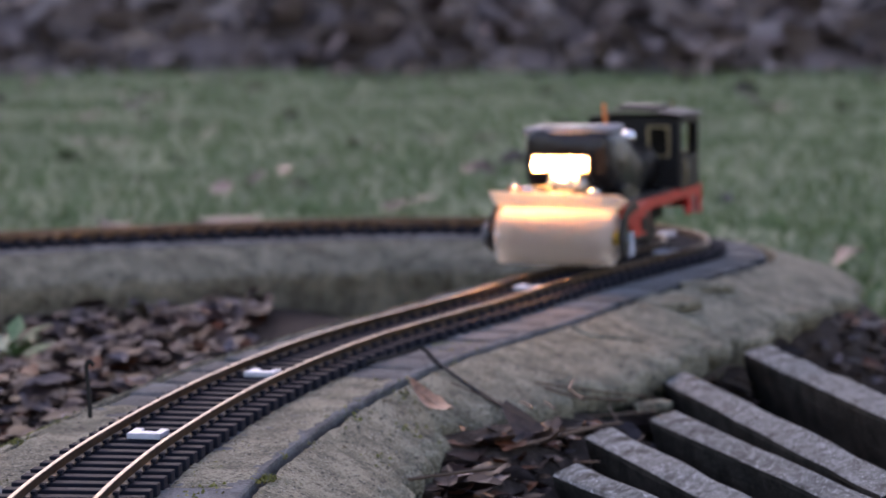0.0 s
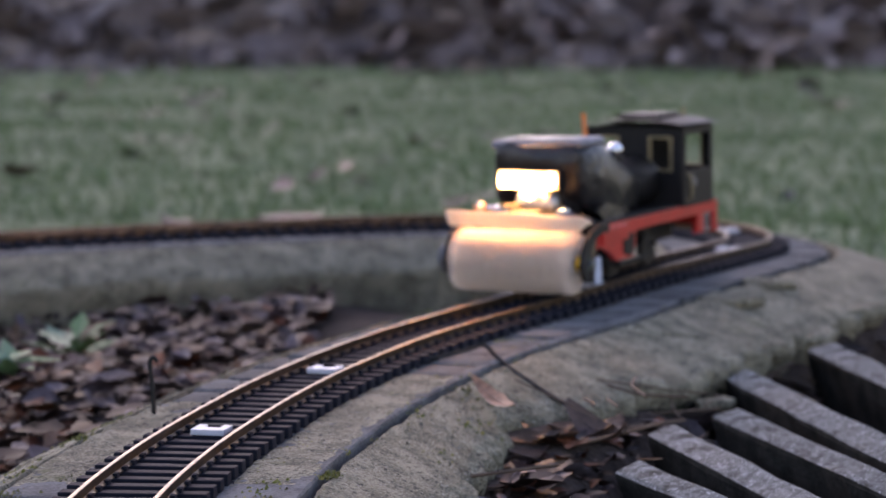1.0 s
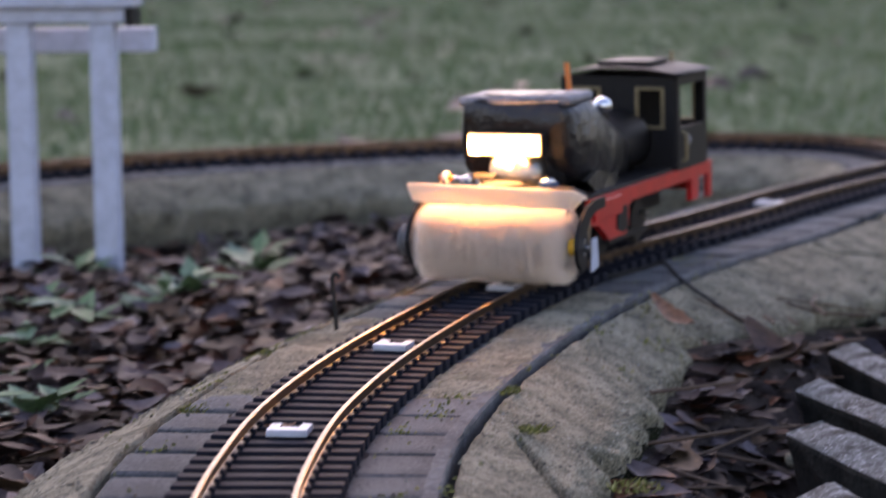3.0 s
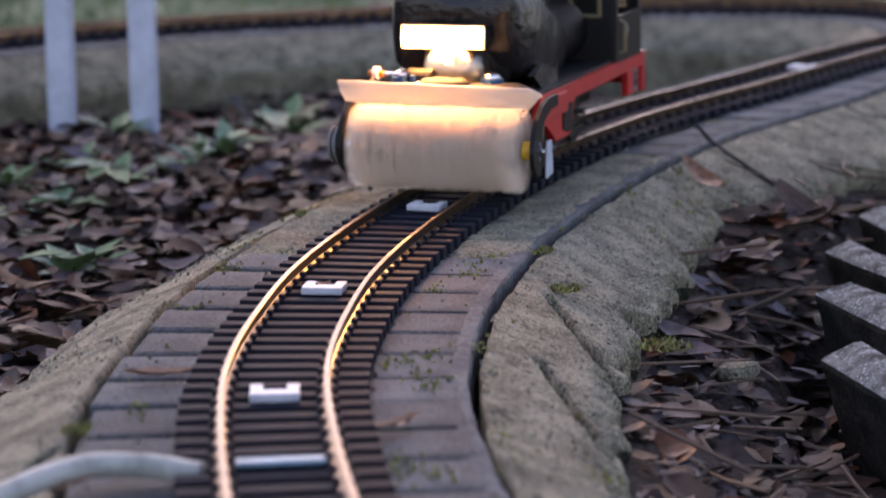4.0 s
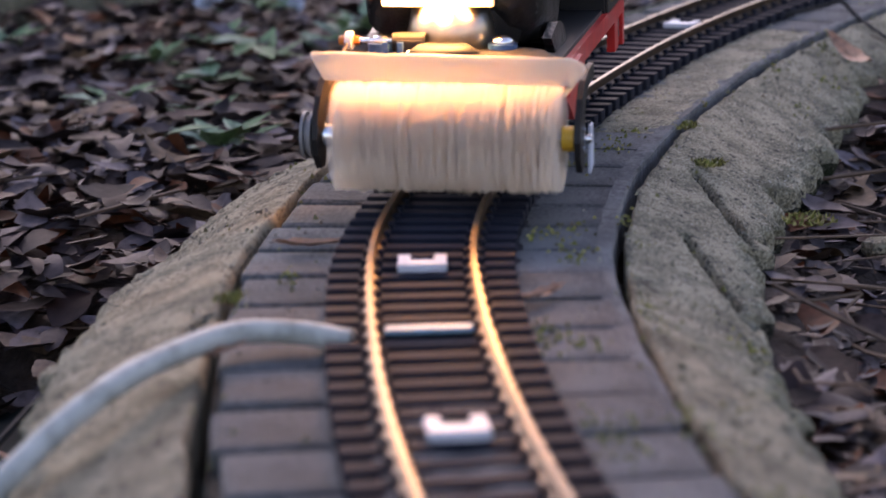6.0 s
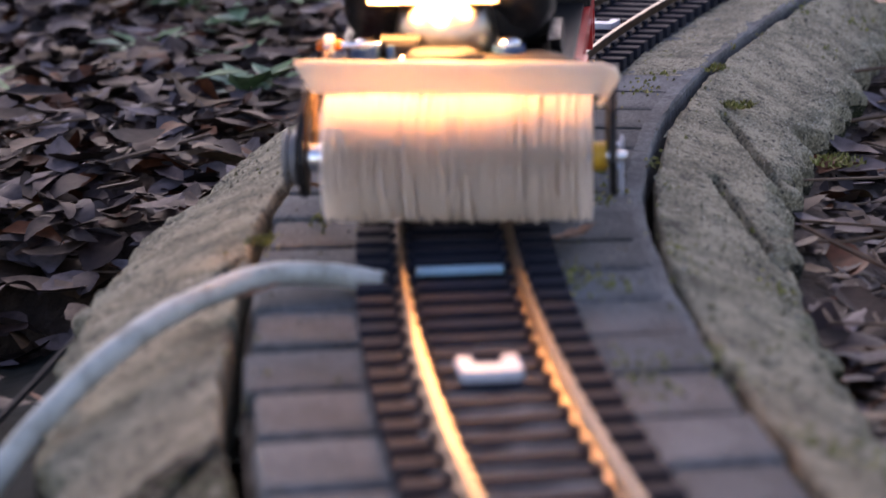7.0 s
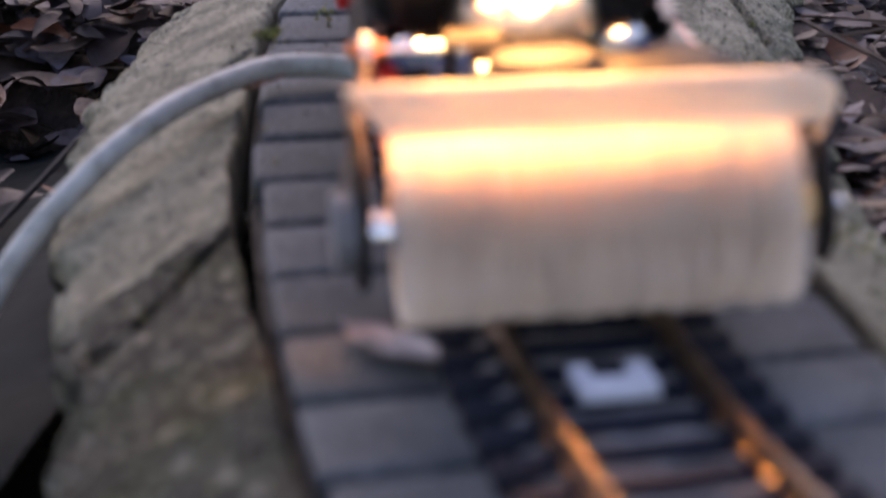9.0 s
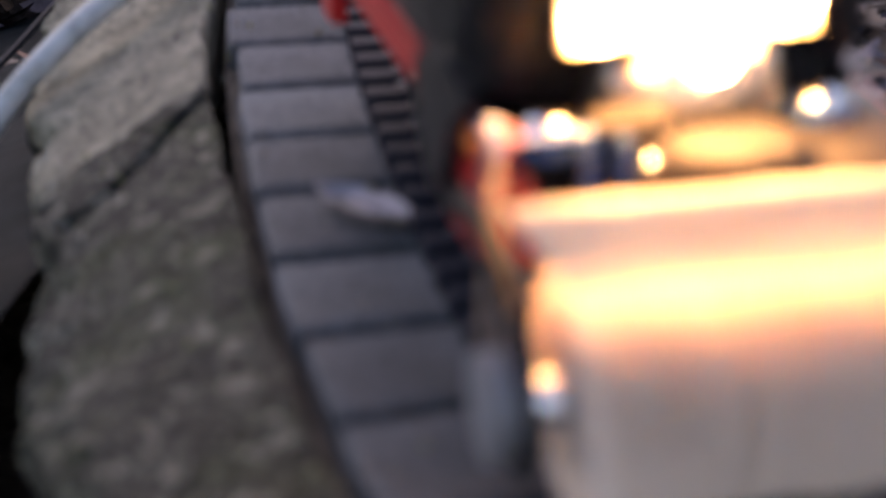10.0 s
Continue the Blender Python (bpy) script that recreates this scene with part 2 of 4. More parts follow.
def box(bm, c, size, m=None, bevel=0.0):
    made = bmesh.ops.create_cube(bm, size=1.0)["verts"]
    mm = (m or Matrix()) @ Matrix.Translation(c) @ Matrix.Diagonal((*size, 1))
    bmesh.ops.transform(bm, matrix=mm, verts=made)
    if bevel:
        edges = list({e for v in made for e in v.link_edges})
        bmesh.ops.bevel(bm, geom=edges, offset=bevel, segments=2, affect="EDGES", profile=0.6)
    return bm


def rod(bm, a, b, r, seg=12, r2=None):
    a, b = Vector(a), Vector(b)
    d = b - a
    made = bmesh.ops.create_cone(bm, cap_ends=True, segments=seg, radius1=r, radius2=r if r2 is None else r2, depth=d.length)["verts"]
    bmesh.ops.transform(bm, matrix=Matrix.Translation((a + b) / 2) @ d.to_track_quat("Z", "Y").to_matrix().to_4x4(), verts=made)
    return bm


def ball(bm, c, r, squash=1.0, seg=16):
    made = bmesh.ops.create_uvsphere(bm, u_segments=seg, v_segments=seg // 2, radius=r)["verts"]
    bmesh.ops.transform(bm, matrix=Matrix.Translation(c) @ Matrix.Diagonal((1, 1, squash, 1)), verts=made)
    return bm


def pipe(bm, points, r, seg=8):
    """A bent tube through points."""
    pts = [Vector(p) for p in points]
    rings = []
    for i, p in enumerate(pts):
        t = (pts[min(i + 1, len(pts) - 1)] - pts[max(i - 1, 0)]).normalized()
        side = t.cross(Vector((0.13, 0.21, 1))).normalized()
        up = side.cross(t)
        rings.append([bm.verts.new(p + (side * math.cos(a) + up * math.sin(a)) * r) for a in (2 * math.pi * k / seg for k in range(seg))])
    for a, b in zip(rings, rings[1:]):
        for k in range(seg):
            bm.faces.new((a[k], a[(k + 1) % seg], b[(k + 1) % seg], b[k]))
    bm.faces.new(rings[0][::-1])
    bm.faces.new(rings[-1])
    bmesh.ops.recalc_face_normals(bm, faces=bm.faces)
    return bm


def spline(points, n):
    """Catmull-Rom through points, n steps a span."""
    p = [np.array(q, float) for q in points]
    p = [2 * p[0] - p[1], *p, 2 * p[-1] - p[-2]]
    out = []
    for i in range(1, len(p) - 2):
        for k in range(n):
            u = k / n
            out.append(0.5 * (2 * p[i] + (p[i + 1] - p[i - 1]) * u + (2 * p[i - 1] - 5 * p[i] + 4 * p[i + 1] - p[i + 2]) * u**2 + (3 * p[i] - p[i - 1] - 3 * p[i + 1] + p[i + 2]) * u**3))
    out.append(p[-2])
    return np.array(out)


def extrude(bm, outline, axis, lo, hi):
    """A flat outline of (u, v) pairs given thickness along an axis."""
    def at(u, v, w):
        return {"x": (w, u, v), "y": (u, w, v), "z": (u, v, w)}[axis]
    a = [bm.verts.new(at(u, v, lo)) for u, v in outline]
    b = [bm.verts.new(at(u, v, hi)) for u, v in outline]
    bm.faces.new(a)
    bm.faces.new(b[::-1])
    for i in range(len(a)):
        j = (i + 1) % len(a)
        bm.faces.new((a[j], a[i], b[i], b[j]))
    bmesh.ops.recalc_face_normals(bm, faces=bm.faces)
    return bm


# ---- the line of the railway ----
LINE = [(0.09, 0.27), (0.033, 0.39), (-0.028, 0.5), (-0.06, 0.568), (-0.092, 0.655), (-0.129, 0.768), (-0.16, 0.877), (-0.19, 1.005), (-0.211, 1.122), (-0.2199, 1.2546), (-0.2181, 1.3879), (-0.1948, 1.58), (-0.1448, 1.8034), (-0.0722, 2.0031), (0.0298, 2.1955), (0.1146, 2.3698), (0.1969, 2.5213), (0.2638, 2.6479), (0.2707, 2.7608), (0.2262, 2.8721), (0.1274, 2.9381), (-0.0175, 2.9563), (-0.1709, 2.9308), (-0.3428, 2.861), (-0.5165, 2.7758), (-0.6665, 2.6706), (-0.8344, 2.5075), (-1.0382, 2.2606)]
raw = spline(LINE, 40)
arc = np.r_[0, np.cumsum(np.linalg.norm(np.diff(raw, axis=0), axis=1))]
STEP = 0.005
S = np.arange(0, arc[-1], STEP)
line = np.stack([np.interp(S, arc, raw[:, k]) for k in (0, 1)], 1)
for _ in range(60):
    line[1:-1] = 0.25 * line[:-2] + 0.5 * line[1:-1] + 0.25 * line[2:]
S = np.r_[0, np.cumsum(np.linalg.norm(np.diff(line, axis=0), axis=1))]
LENGTH = float(S[-1])


def on_line(s, d=0.0):
    """The place at arc length s, d to the right of the line, and the heading there (away from the near end)."""
    p = np.array([np.interp(s, S, line[:, k]) for k in (0, 1)])
    q = np.array([np.interp(s + 0.01, S, line[:, k]) - np.interp(s - 0.01, S, line[:, k]) for k in (0, 1)])
    q /= np.linalg.norm(q) + 1e-9
    return p + d * np.array([q[1], -q[0]]), q


def s_of_y(y):
    k = int(np.argmin(np.abs(line[:600, 1] - y)))
    return float(S[k])


def lift(y):
    """How far the garden has risen at y: the line climbs gently towards the loop."""
    return float(np.interp(y, [1.25, 1.5854, 1.8279, 2.0492, 2.301, 2.6099, 2.9817], [0.0, 0.0056, 0.0112, 0.0178, 0.0262, 0.0336, 0.0382]))


def wob(x, y, f, seed=0.0):
    return noise.noise(Vector((x * f, y * f, seed)))


# ---- ground, lawn and bank ----
def in_slabs(x, y):
    """The hollow in which the edging slabs stand."""
    return 0.9 < y < 2.39 and x > float(np.interp(y, [0.9, 1.2963, 1.5232, 1.6789, 1.7952, 1.8672, 2.0418, 2.164, 2.402], [0.1, 0.0847, 0.0736, 0.0823, 0.115, 0.1664, 0.1906, 0.2743, 0.3548]))


def ground_z(x, y):
    d = off_line(x, y) if -1.4 < x < 1.2 and y < 3.2 else -1.0
    base = -0.100 if d < 0 else -0.066 - 0.058 * min(1.0, max(0.0, (d - 0.19) / 0.07))
    base += 0.02 * wob(x, y, 3.0) + 0.012 * wob(x, y, 14.0, 3)
    if d < 0 and y < 1.35:
        base -= 0.10 * min(1.0, (1.35 - y) / 0.12)
    if in_slabs(x, y):
        base -= 0.05
    if y > 3.1:
        base = -0.105 + 0.202 * min(1.0, (y - 3.1) / 6.5) ** 1.4 + 0.02 * wob(x, y, 2.0)
    return base


def is_lawn(x, y):
    return y + 0.12 * wob(x, y, 4.0, 9) > (2.93 if x < 0.30 else 2.72 + 0.2 * min(1, x - 0.30))


def grid(name, xs, ys, height, material):
    verts = [(x, y, height(x, y)) for y in ys for x in xs]
    n = len(xs)
    faces = [(j * n + i, j * n + i + 1, (j + 1) * n + i + 1, (j + 1) * n + i) for j in range(len(ys) - 1) for i in range(n - 1)]
    return from_arrays(name, verts, faces, material, smooth=True)


def build_ground():
    xs = sorted({*np.round(np.arange(-1.6, 1.6, 0.04), 3), *np.round(np.arange(-4, 4.01, 0.4), 3), -4000.0, -400.0, -40.0, 40.0, 400.0, 4000.0})
    ys = sorted({*np.round(np.arange(-0.2, 4.2, 0.04), 3), *np.round(np.arange(4.2, 10.2, 0.25), 3), -4000.0, -400.0, -40.0, -4.0, 40.0, 400.0, 4000.0})

    def height(x, y):
        if abs(x) > 8 or y > 12 or y < -1:
            return 0.08 if y > 12 else -0.11
        return ground_z(x, y)

    ob = grid("ground", xs, ys, height, SOIL)
    ob.data.materials.append(LAWN)
    for f in ob.data.polygons:
        c = f.center
        f.material_index = 1 if is_lawn(c.x, c.y) else 0
    tagged(ob, "dark damp garden soil and green turf beyond the loop", "ground", kind="structure")


def blades(name, count, region, size, material, label, category, accept=None):
    """Many small upright blades on the ground."""
    rng = np.random.default_rng(5)
    verts, faces = [], []
    while len(faces) < count:
        x, y = rng.uniform(region[0], region[1]), region[2] + (region[3] - region[2]) * rng.random() ** 1.6
        if accept and not accept(x, y):
            continue
        z, a, h = ground_z(x, y), rng.uniform(0, 6.28), size * rng.uniform(0.5, 1.3)
        w, lx, ly = size * 0.13, rng.normal(0, 0.5) * h, rng.normal(0, 0.5) * h
        k = len(verts)
        verts += [(x - w * math.cos(a), y - w * math.sin(a), z - 0.003), (x + w * math.cos(a), y + w * math.sin(a), z - 0.003), (x + lx, y + ly, z + h)]
        faces.append((k, k + 1, k + 2))
    return tagged(from_arrays(name, verts, faces, material), label, category, kind="stuff")


def leaf_shape(rng, c, length, width, flat=0.5, lobes=0):
    """One withered leaf: a bent rib with a wavy, lobed blade on both sides."""
    n = 7
    yaw, pitch, roll = rng.uniform(0, 6.28), rng.normal(0, flat * 0.6), rng.normal(0, flat)
    m = Matrix.Translation(c) @ Euler((roll, pitch, yaw)).to_matrix().to_4x4()
    bend, cup, twist = rng.normal(0, 0.4), rng.normal(0.12, 0.28), rng.normal(0, 0.35)
    prof = [0.10, 0.66, 0.92, 1.0, 0.92, 0.64, 0.10]
    verts = []
    for i in range(n):
        u = i / (n - 1) - 0.5
        z = bend * u * u * length
        w = width * 0.5 * prof[i]
        for v in (-1, 0, 1):
            ww = w * (1 + (rng.uniform(-0.28, 0.18) if lobes and v else 0))
            verts.append(m @ Vector((u * length + (0.02 * length * rng.normal() if v else 0), v * ww, z + cup * abs(v) * ww * 0.8 + twist * u * v * ww)))
    faces = [(3 * i + k, 3 * i + k + 1, 3 * i + k + 4, 3 * i + k + 3) for i in range(n - 1) for k in (0, 1)]
    return verts, faces


def litter(name, count, region, length, material, label, accept=None, seed=1, height=ground_z, flat=0.45, lift=0.006):
    rng = np.random.default_rng(seed)
    verts, faces = [], []
    done = 0
    while done < count:
        x, y = rng.uniform(region[0], region[1]), rng.uniform(region[2], region[3])
        if accept and not accept(x, y):
            continue
        size = length * rng.uniform(0.6, 1.4)
        v, f = leaf_shape(rng, (x, y, height(x, y) + lift * rng.uniform(0.3, 2.4)), size, size * rng.uniform(0.28, 0.62), flat, 1)
        k = len(verts)
        verts += v
        faces += [tuple(i + k for i in q) for q in f]
        done += 1
    return tagged(from_arrays(name, verts, faces, material, smooth=True), label, "leaves", kind="stuff")


def off_line(x, y):
    """Distance from the railway, positive to its right."""
    k = int(np.argmin((line[:, 0] - x) ** 2 + (line[:, 1] - y) ** 2))
    q = line[min(k + 2, len(line) - 1)] - line[max(k - 2, 0)]
    d = np.array([x, y]) - line[k]
    return math.copysign(math.hypot(*d), d[0] * q[1] - d[1] * q[0])


def build_bank():
    def height(x, y):
        r = y - 9.3 - 0.3 * wob(x, y, 0.7, 4)
        return -0.018 + max(0, r) * 0.42 + 0.22 * wob(x, y, 1.3, 7) * min(1, max(0, r)) + 0.1 * wob(x, y, 4, 8) * min(1, max(0, r))
    ob = grid("bank", np.arange(-7, 7.01, 0.1), np.arange(9.0, 14.5, 0.1), height, BANK)
    tagged(ob, "brown bank of soil under fallen leaves behind the lawn", "bank", kind="structure")
    litter("bank_leaves", 5200, (-5, 5, 9.2, 13), 0.21, BANKLEAF, "heaped brown and grey leaves on the bank", height=height, seed=4, flat=0.8, lift=0.04)
    rng = np.random.default_rng(12)
    verts, faces = [], []
    for cx, cy, r in ((3.2, 11.4, 1.0), (4.3, 11.0, 1.2), (2.2, 12.6, 0.9), (-4.5, 12.0, 1.0)):
        for _ in range(900):
            d = rng.normal(0, 0.42, 3) * r
            c = (cx + d[0], cy + d[1], height(cx, cy) + 0.6 * r + d[2])
            v, f = leaf_shape(rng, c, 0.16, 0.1, 1.2)
            k = len(verts)
            verts += v
            faces += [tuple(i + k for i in q) for q in f]
    tagged(from_arrays("shrubs", verts, faces, palette_mat("shrub_leaf", [(0.018, 0.022, 0.016), (0.03, 0.035, 0.025), (0.012, 0.014, 0.012)], 0.6)), "dark evergreen shrubs on the bank", "shrub", kind="stuff")


# ---- the raised kerb that carries the railway ----
def reach(s, side, ragged=1.0):
    """How far the concrete shoulder goes out from the line."""
    p, _ = on_line(s)
    y, loop = p[1], s > s_loop
    if side > 0:
        d = float(np.interp(y, [0.3, 0.9, 1.25, 1.5676, 1.8593, 2.0492, 2.402], [0.15, 0.152, 0.168, 0.1684, 0.1476, 0.1906, 0.1953])) if not loop else 0.192
    else:
        d = float(np.interp(y, [0.3, 0.75, 0.95, 1.48, 2.12], [0.155, 0.160, 0.175, 0.158, 0.142])) if not loop else 0.145
    chips = sum(-0.016 * max(0.0, 1 - abs(s - c) / 0.03) for c in (BITES if side > 0 else BITES_IN))
    ragged *= 1.0 if side > 0 else 0.6
    return d + 0.010 * wob(s, side, 9.0, 2) + ragged * (chips + 0.012 * wob(s, side, 30.0, 5) + 0.009 * wob(s, side, 75.0, 5) + 0.004 * wob(s, side, 170.0, 6))


BITES, BITES_IN = (1.06, 1.23, 1.65, 1.86, 2.06), (0.50, 0.62, 1.29)
s_loop = float(S[int(np.argmax(line[:, 1] > 2.542))])


CRACKS = [[(-0.226, 0.79), (-0.24, 0.74), (-0.249, 0.708), (-0.266, 0.69)], [(-0.0991, 1.397), (-0.0717, 1.3239), (-0.047, 1.2574)], [(-0.094, 1.2519), (-0.074, 1.19), (-0.054, 1.13)], [(0.0913, 2.164), (0.1287, 2.1215), (0.1742, 2.1428)], [(-0.29, 1.02), (-0.31, 0.95), (-0.33, 0.93)]]


def crack_depth(x, y):
    """How deep the surface sinks into a crack here."""
    p, deep = np.array((x, y)), 0.0
    for line_ in CRACKS:
        for a, b in zip(line_, line_[1:]):
            a, b = np.array(a), np.array(b)
            u = min(1, max(0, (p - a) @ (b - a) / ((b - a) @ (b - a))))
            d = np.linalg.norm(p - a - u * (b - a)) + 0.0015 * wob(x, y, 120, 5)
            deep = max(deep, 0.014 * max(0, 1 - d / 0.0036))
    return deep


def shoulder(name, side, label):
    """Sloped concrete beside the pavers, with a ragged broken outer edge."""
    top = list(np.linspace(0.02, 0.97, 28))
    ds = [0.0, 0.004, *top, 0.99, 1.0, 0.995, 0.96, 0.88, 0.86]
    zs = [-0.060, -0.022, *(-0.0165 - 0.032 * (u - 0.02) * (0.7 + 0.3 * u) for u in top), -0.049, -0.053, -0.060, -0.066, -0.085, -0.24]
    svals = np.r_[np.arange(0.0, 2.3, 0.003), np.arange(2.3, LENGTH - 0.02, 0.008)]
    verts, faces = [], []
    for s in svals:
        here = on_line(s)[0][1]
        gap = 0.006 * max(0.0, 1 - abs(here - 0.84) / 0.16) if side < 0 else 0.0042 if here > 1.05 else 0.0015
        inner, outer = 0.0925 + gap + 0.0025 * wob(s, side, 25, 6) + 0.001 * wob(s, side, 90, 6), reach(s, side)
        even = reach(s, side, 0.0)
        for i, (u, z) in enumerate(zip(ds, zs)):
            d = inner + (outer - inner) * u
            p, _ = on_line(s, side * d)
            if 1 < i < 32:
                v = (d - 0.0925) / (even - 0.0925)
                z = -0.0165 - 0.032 * v * (0.7 + 0.3 * v) - (0.003 if i == 31 else 0.001 if i == 30 else 0)
            rough = 0.0005 * wob(p[0], p[1], 60, 1) + 0.0007 * wob(p[0], p[1], 190, 3) + 0.003 * wob(p[0], p[1], 13, 2) * u + 0.0008 * wob(p[0], p[1], 34, 9) * u + (0.004 * wob(p[0], p[1], 110, 7) if u > 0.8 else 0)
            x, y = p
            verts.append((x, y, z + (rough - (crack_depth(x, y) if s < 2.8 and u < 0.95 else 0) if i > 1 else 0)))
    n = len(ds)
    for j in range(len(svals) - 1):
        for i in range(n - 1):
            q = (j * n + i, j * n + i + 1, (j + 1) * n + i + 1, (j + 1) * n + i)
            faces.append(q[::-1] if side < 0 else q)
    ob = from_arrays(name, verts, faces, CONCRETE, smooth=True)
    ob.data.materials.append(DARK_CONCRETE)
    # Darker concrete: the damp mossy stretch before the crack, and the low edge faces.
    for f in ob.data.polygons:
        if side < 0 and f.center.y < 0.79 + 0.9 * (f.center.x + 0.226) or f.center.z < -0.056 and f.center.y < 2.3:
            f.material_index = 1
    return tagged(ob, label, "kerb", kind="structure")


def build_kerb():
    shoulder("kerb_inner", -1, "weathered sloping concrete shoulder with a broken edge beside the pavers")
    shoulder("kerb_outer", 1, "mossy crumbling concrete shoulder beside the pavers")
    verts, faces = [], []
    svals = np.arange(0, LENGTH - 0.02, 0.01)
    for s in svals:
        for d, z in ((-0.0905, -0.2), (-0.0905, -0.0265), (0.0905, -0.0265), (0.0905, -0.2)):
            p, _ = on_line(s, d)
            verts.append((*p, z))
    for j in range(len(svals) - 1):
        faces += [(4 * j + i, 4 * j + i + 1, 4 * j + i + 5, 4 * j + i + 4) for i in range(3)]
    ob = from_arrays("paving_bed", verts, faces, MORTAR)
    return tagged(ob, "grey mortar bed under a row of concrete pavers", "paving", kind="structure")


def build_crust():
    """Thin spilt concrete that hides the pavers beside the rails for a stretch."""
    for side in (-1, 1):
        lo, hi = s_of_y(1.4423), s_of_y(1.9136 if side > 0 else 1.7374)
        verts, faces = [], []
        svals, cols = np.arange(lo, hi, 0.004), 12
        for s in svals:
            ends = min(1.0, (s - lo) / 0.06, (hi - s) / 0.06)
            for k in range(cols):
                u = k / (cols - 1)
                d = side * (0.040 + (0.0900 - 0.040) * u)
                p, _ = on_line(s, d)
                z = -0.0145 + 0.0016 * wob(p[0], p[1], 45, 1) + 0.0012 * wob(p[0], p[1], 130, 2) - 0.0022 * (1 - ends) - (0.004 if u == 0 else 0.002 if u == 1 else 0)
                verts.append((*p, z))
        for j in range(len(svals) - 1):
            for k in range(cols - 1):
                q = (j * cols + k, j * cols + k + 1, (j + 1) * cols + k + 1, (j + 1) * cols + k)
                faces.append(q[::-1] if side < 0 else q)
        tagged(from_arrays("kerb_crust", verts, faces, CONCRETE, smooth=True), "thin crust of spilt concrete over the pavers", "kerb", kind="structure")


def build_strip():
    """A slate-grey sloping edge between the pavers and the groove on the outer side."""
    lo, hi = s_of_y(0.86), s_of_y(2.2943)
    verts, faces = [], []
    svals = np.arange(lo, hi, 0.006)
    prof = ((0.0822, -0.019), (0.0826, -0.0150), (0.0870, -0.0151), (0.0905, -0.0154), (0.0916, -0.0168), (0.0918, -0.040))
    for s in svals:
        for k, (d, z) in enumerate(prof):
            p, _ = on_line(s, d + 0.0014 * wob(s, k, 22, 3) + 0.0006 * wob(s, k, 90, 4))
            verts.append((*p, z + 0.0007 * wob(s, k, 60, 8) - 0.003 * max(0.0, 1 - (s - lo) / 0.4)))
    n = len(prof)
    for j in range(len(svals) - 1):
        faces += [(j * n + i, j * n + i + 1, (j + 1) * n + i + 1, (j + 1) * n + i) for i in range(n - 1)]
    tagged(from_arrays("kerb_edging", verts, faces, STRIP), "worn slate-grey edging strip between pavers and concrete", "edging", kind="structure")


def build_moss_crumbs():
    """Small cushions of moss scattered over the concrete."""
    rng = np.random.default_rng(33)
    verts, faces = [], []
    spots = [(rng.uniform(s_of_y(0.75), s_of_y(2.14)), rng.choice((1, 1, 1, -1)) * rng.uniform(0.05, 0.155), rng.uniform(0.006, 0.016)) for _ in range(80)]
    for s, d, r in spots:
        if 0.76 < abs(d) / 0.1 < 0.93:
            continue
        for _ in range(int(9 + 900 * r)):
            p, _h = on_line(s + rng.normal(0, r), d + rng.normal(0, r * 0.5))
            off = abs(off_line(*p))
            z = -0.0150 if off < 0.094 else -0.0165 - 0.034 * (off - 0.094) / 0.075
            k, a, w = len(verts), rng.uniform(0, 6.28), rng.uniform(0.0007, 0.0020)
            c = np.array((*p, z))
            verts += [tuple(c + w * np.array((math.cos(a + b), math.sin(a + b), -0.3))) for b in (0, 2.1, 4.2)] + [tuple(c + np.array((0, 0, w * rng.uniform(0.5, 1.1))))]
            faces += [(k, k + 1, k + 3), (k + 1, k + 2, k + 3), (k + 2, k, k + 3)]
    tagged(from_arrays("moss_crumbs", verts, faces, MOSS), "yellow-green moss crumbs on the concrete", "moss", kind="stuff")


def build_dark_fill():
    """Dark fill between the sleepers of the farther stretch."""
    lo = s_of_y(0.80)
    verts, faces = [], []
    svals, cols = np.arange(lo, LENGTH - 0.05, 0.006), 9
    for s in svals:
        low = -0.006 * max(0.0, 1 - (s - lo) / 0.12)
        for k in range(cols):
            d = -0.046 + 0.092 * k / (cols - 1) + 0.002 * wob(s, k, 40, 4)
            p, _ = on_line(s, d)
            verts.append((*p, -0.0128 + low + 0.0016 * wob(p[0], p[1], 70, 3) - (0.004 if k in (0, cols - 1) else 0)))
    for j in range(len(svals) - 1):
        faces += [(j * cols + k, j * cols + k + 1, (j + 1) * cols + k + 1, (j + 1) * cols + k) for k in range(cols - 1)]
    tagged(from_arrays("track_dark_fill", verts, faces, DARK_FILL, smooth=True), "dark fill between the sleepers", "dirt", kind="structure")


def build_pale_fill():
    """Added pale fill between the near sleepers; it stands in for lamplit gaps."""
    hi = s_of_y(1.10)
    verts, faces = [], []
    svals, cols = np.arange(0.03, hi, 0.005), 9
    for s in svals:
        low = -0.006 * max(0.0, 1 - (hi - s) / 0.25)
        for k in range(cols):
            p, _ = on_line(s, -0.0395 + 0.079 * k / (cols - 1) + 0.002 * wob(s, k, 50, 4))
            verts.append((*p, -0.0100 + low + 0.0014 * wob(p[0], p[1], 80, 3) - (0.005 if k in (0, cols - 1) else 0)))
    for j in range(len(svals) - 1):
        faces += [(j * cols + k, j * cols + k + 1, (j + 1) * cols + k + 1, (j + 1) * cols + k) for k in range(cols - 1)]
    tagged(from_arrays("track_pale_fill", verts, faces, PALE_FILL, smooth=True), "pale fill added between the near sleepers to lighten the gaps", "sand", kind="structure")


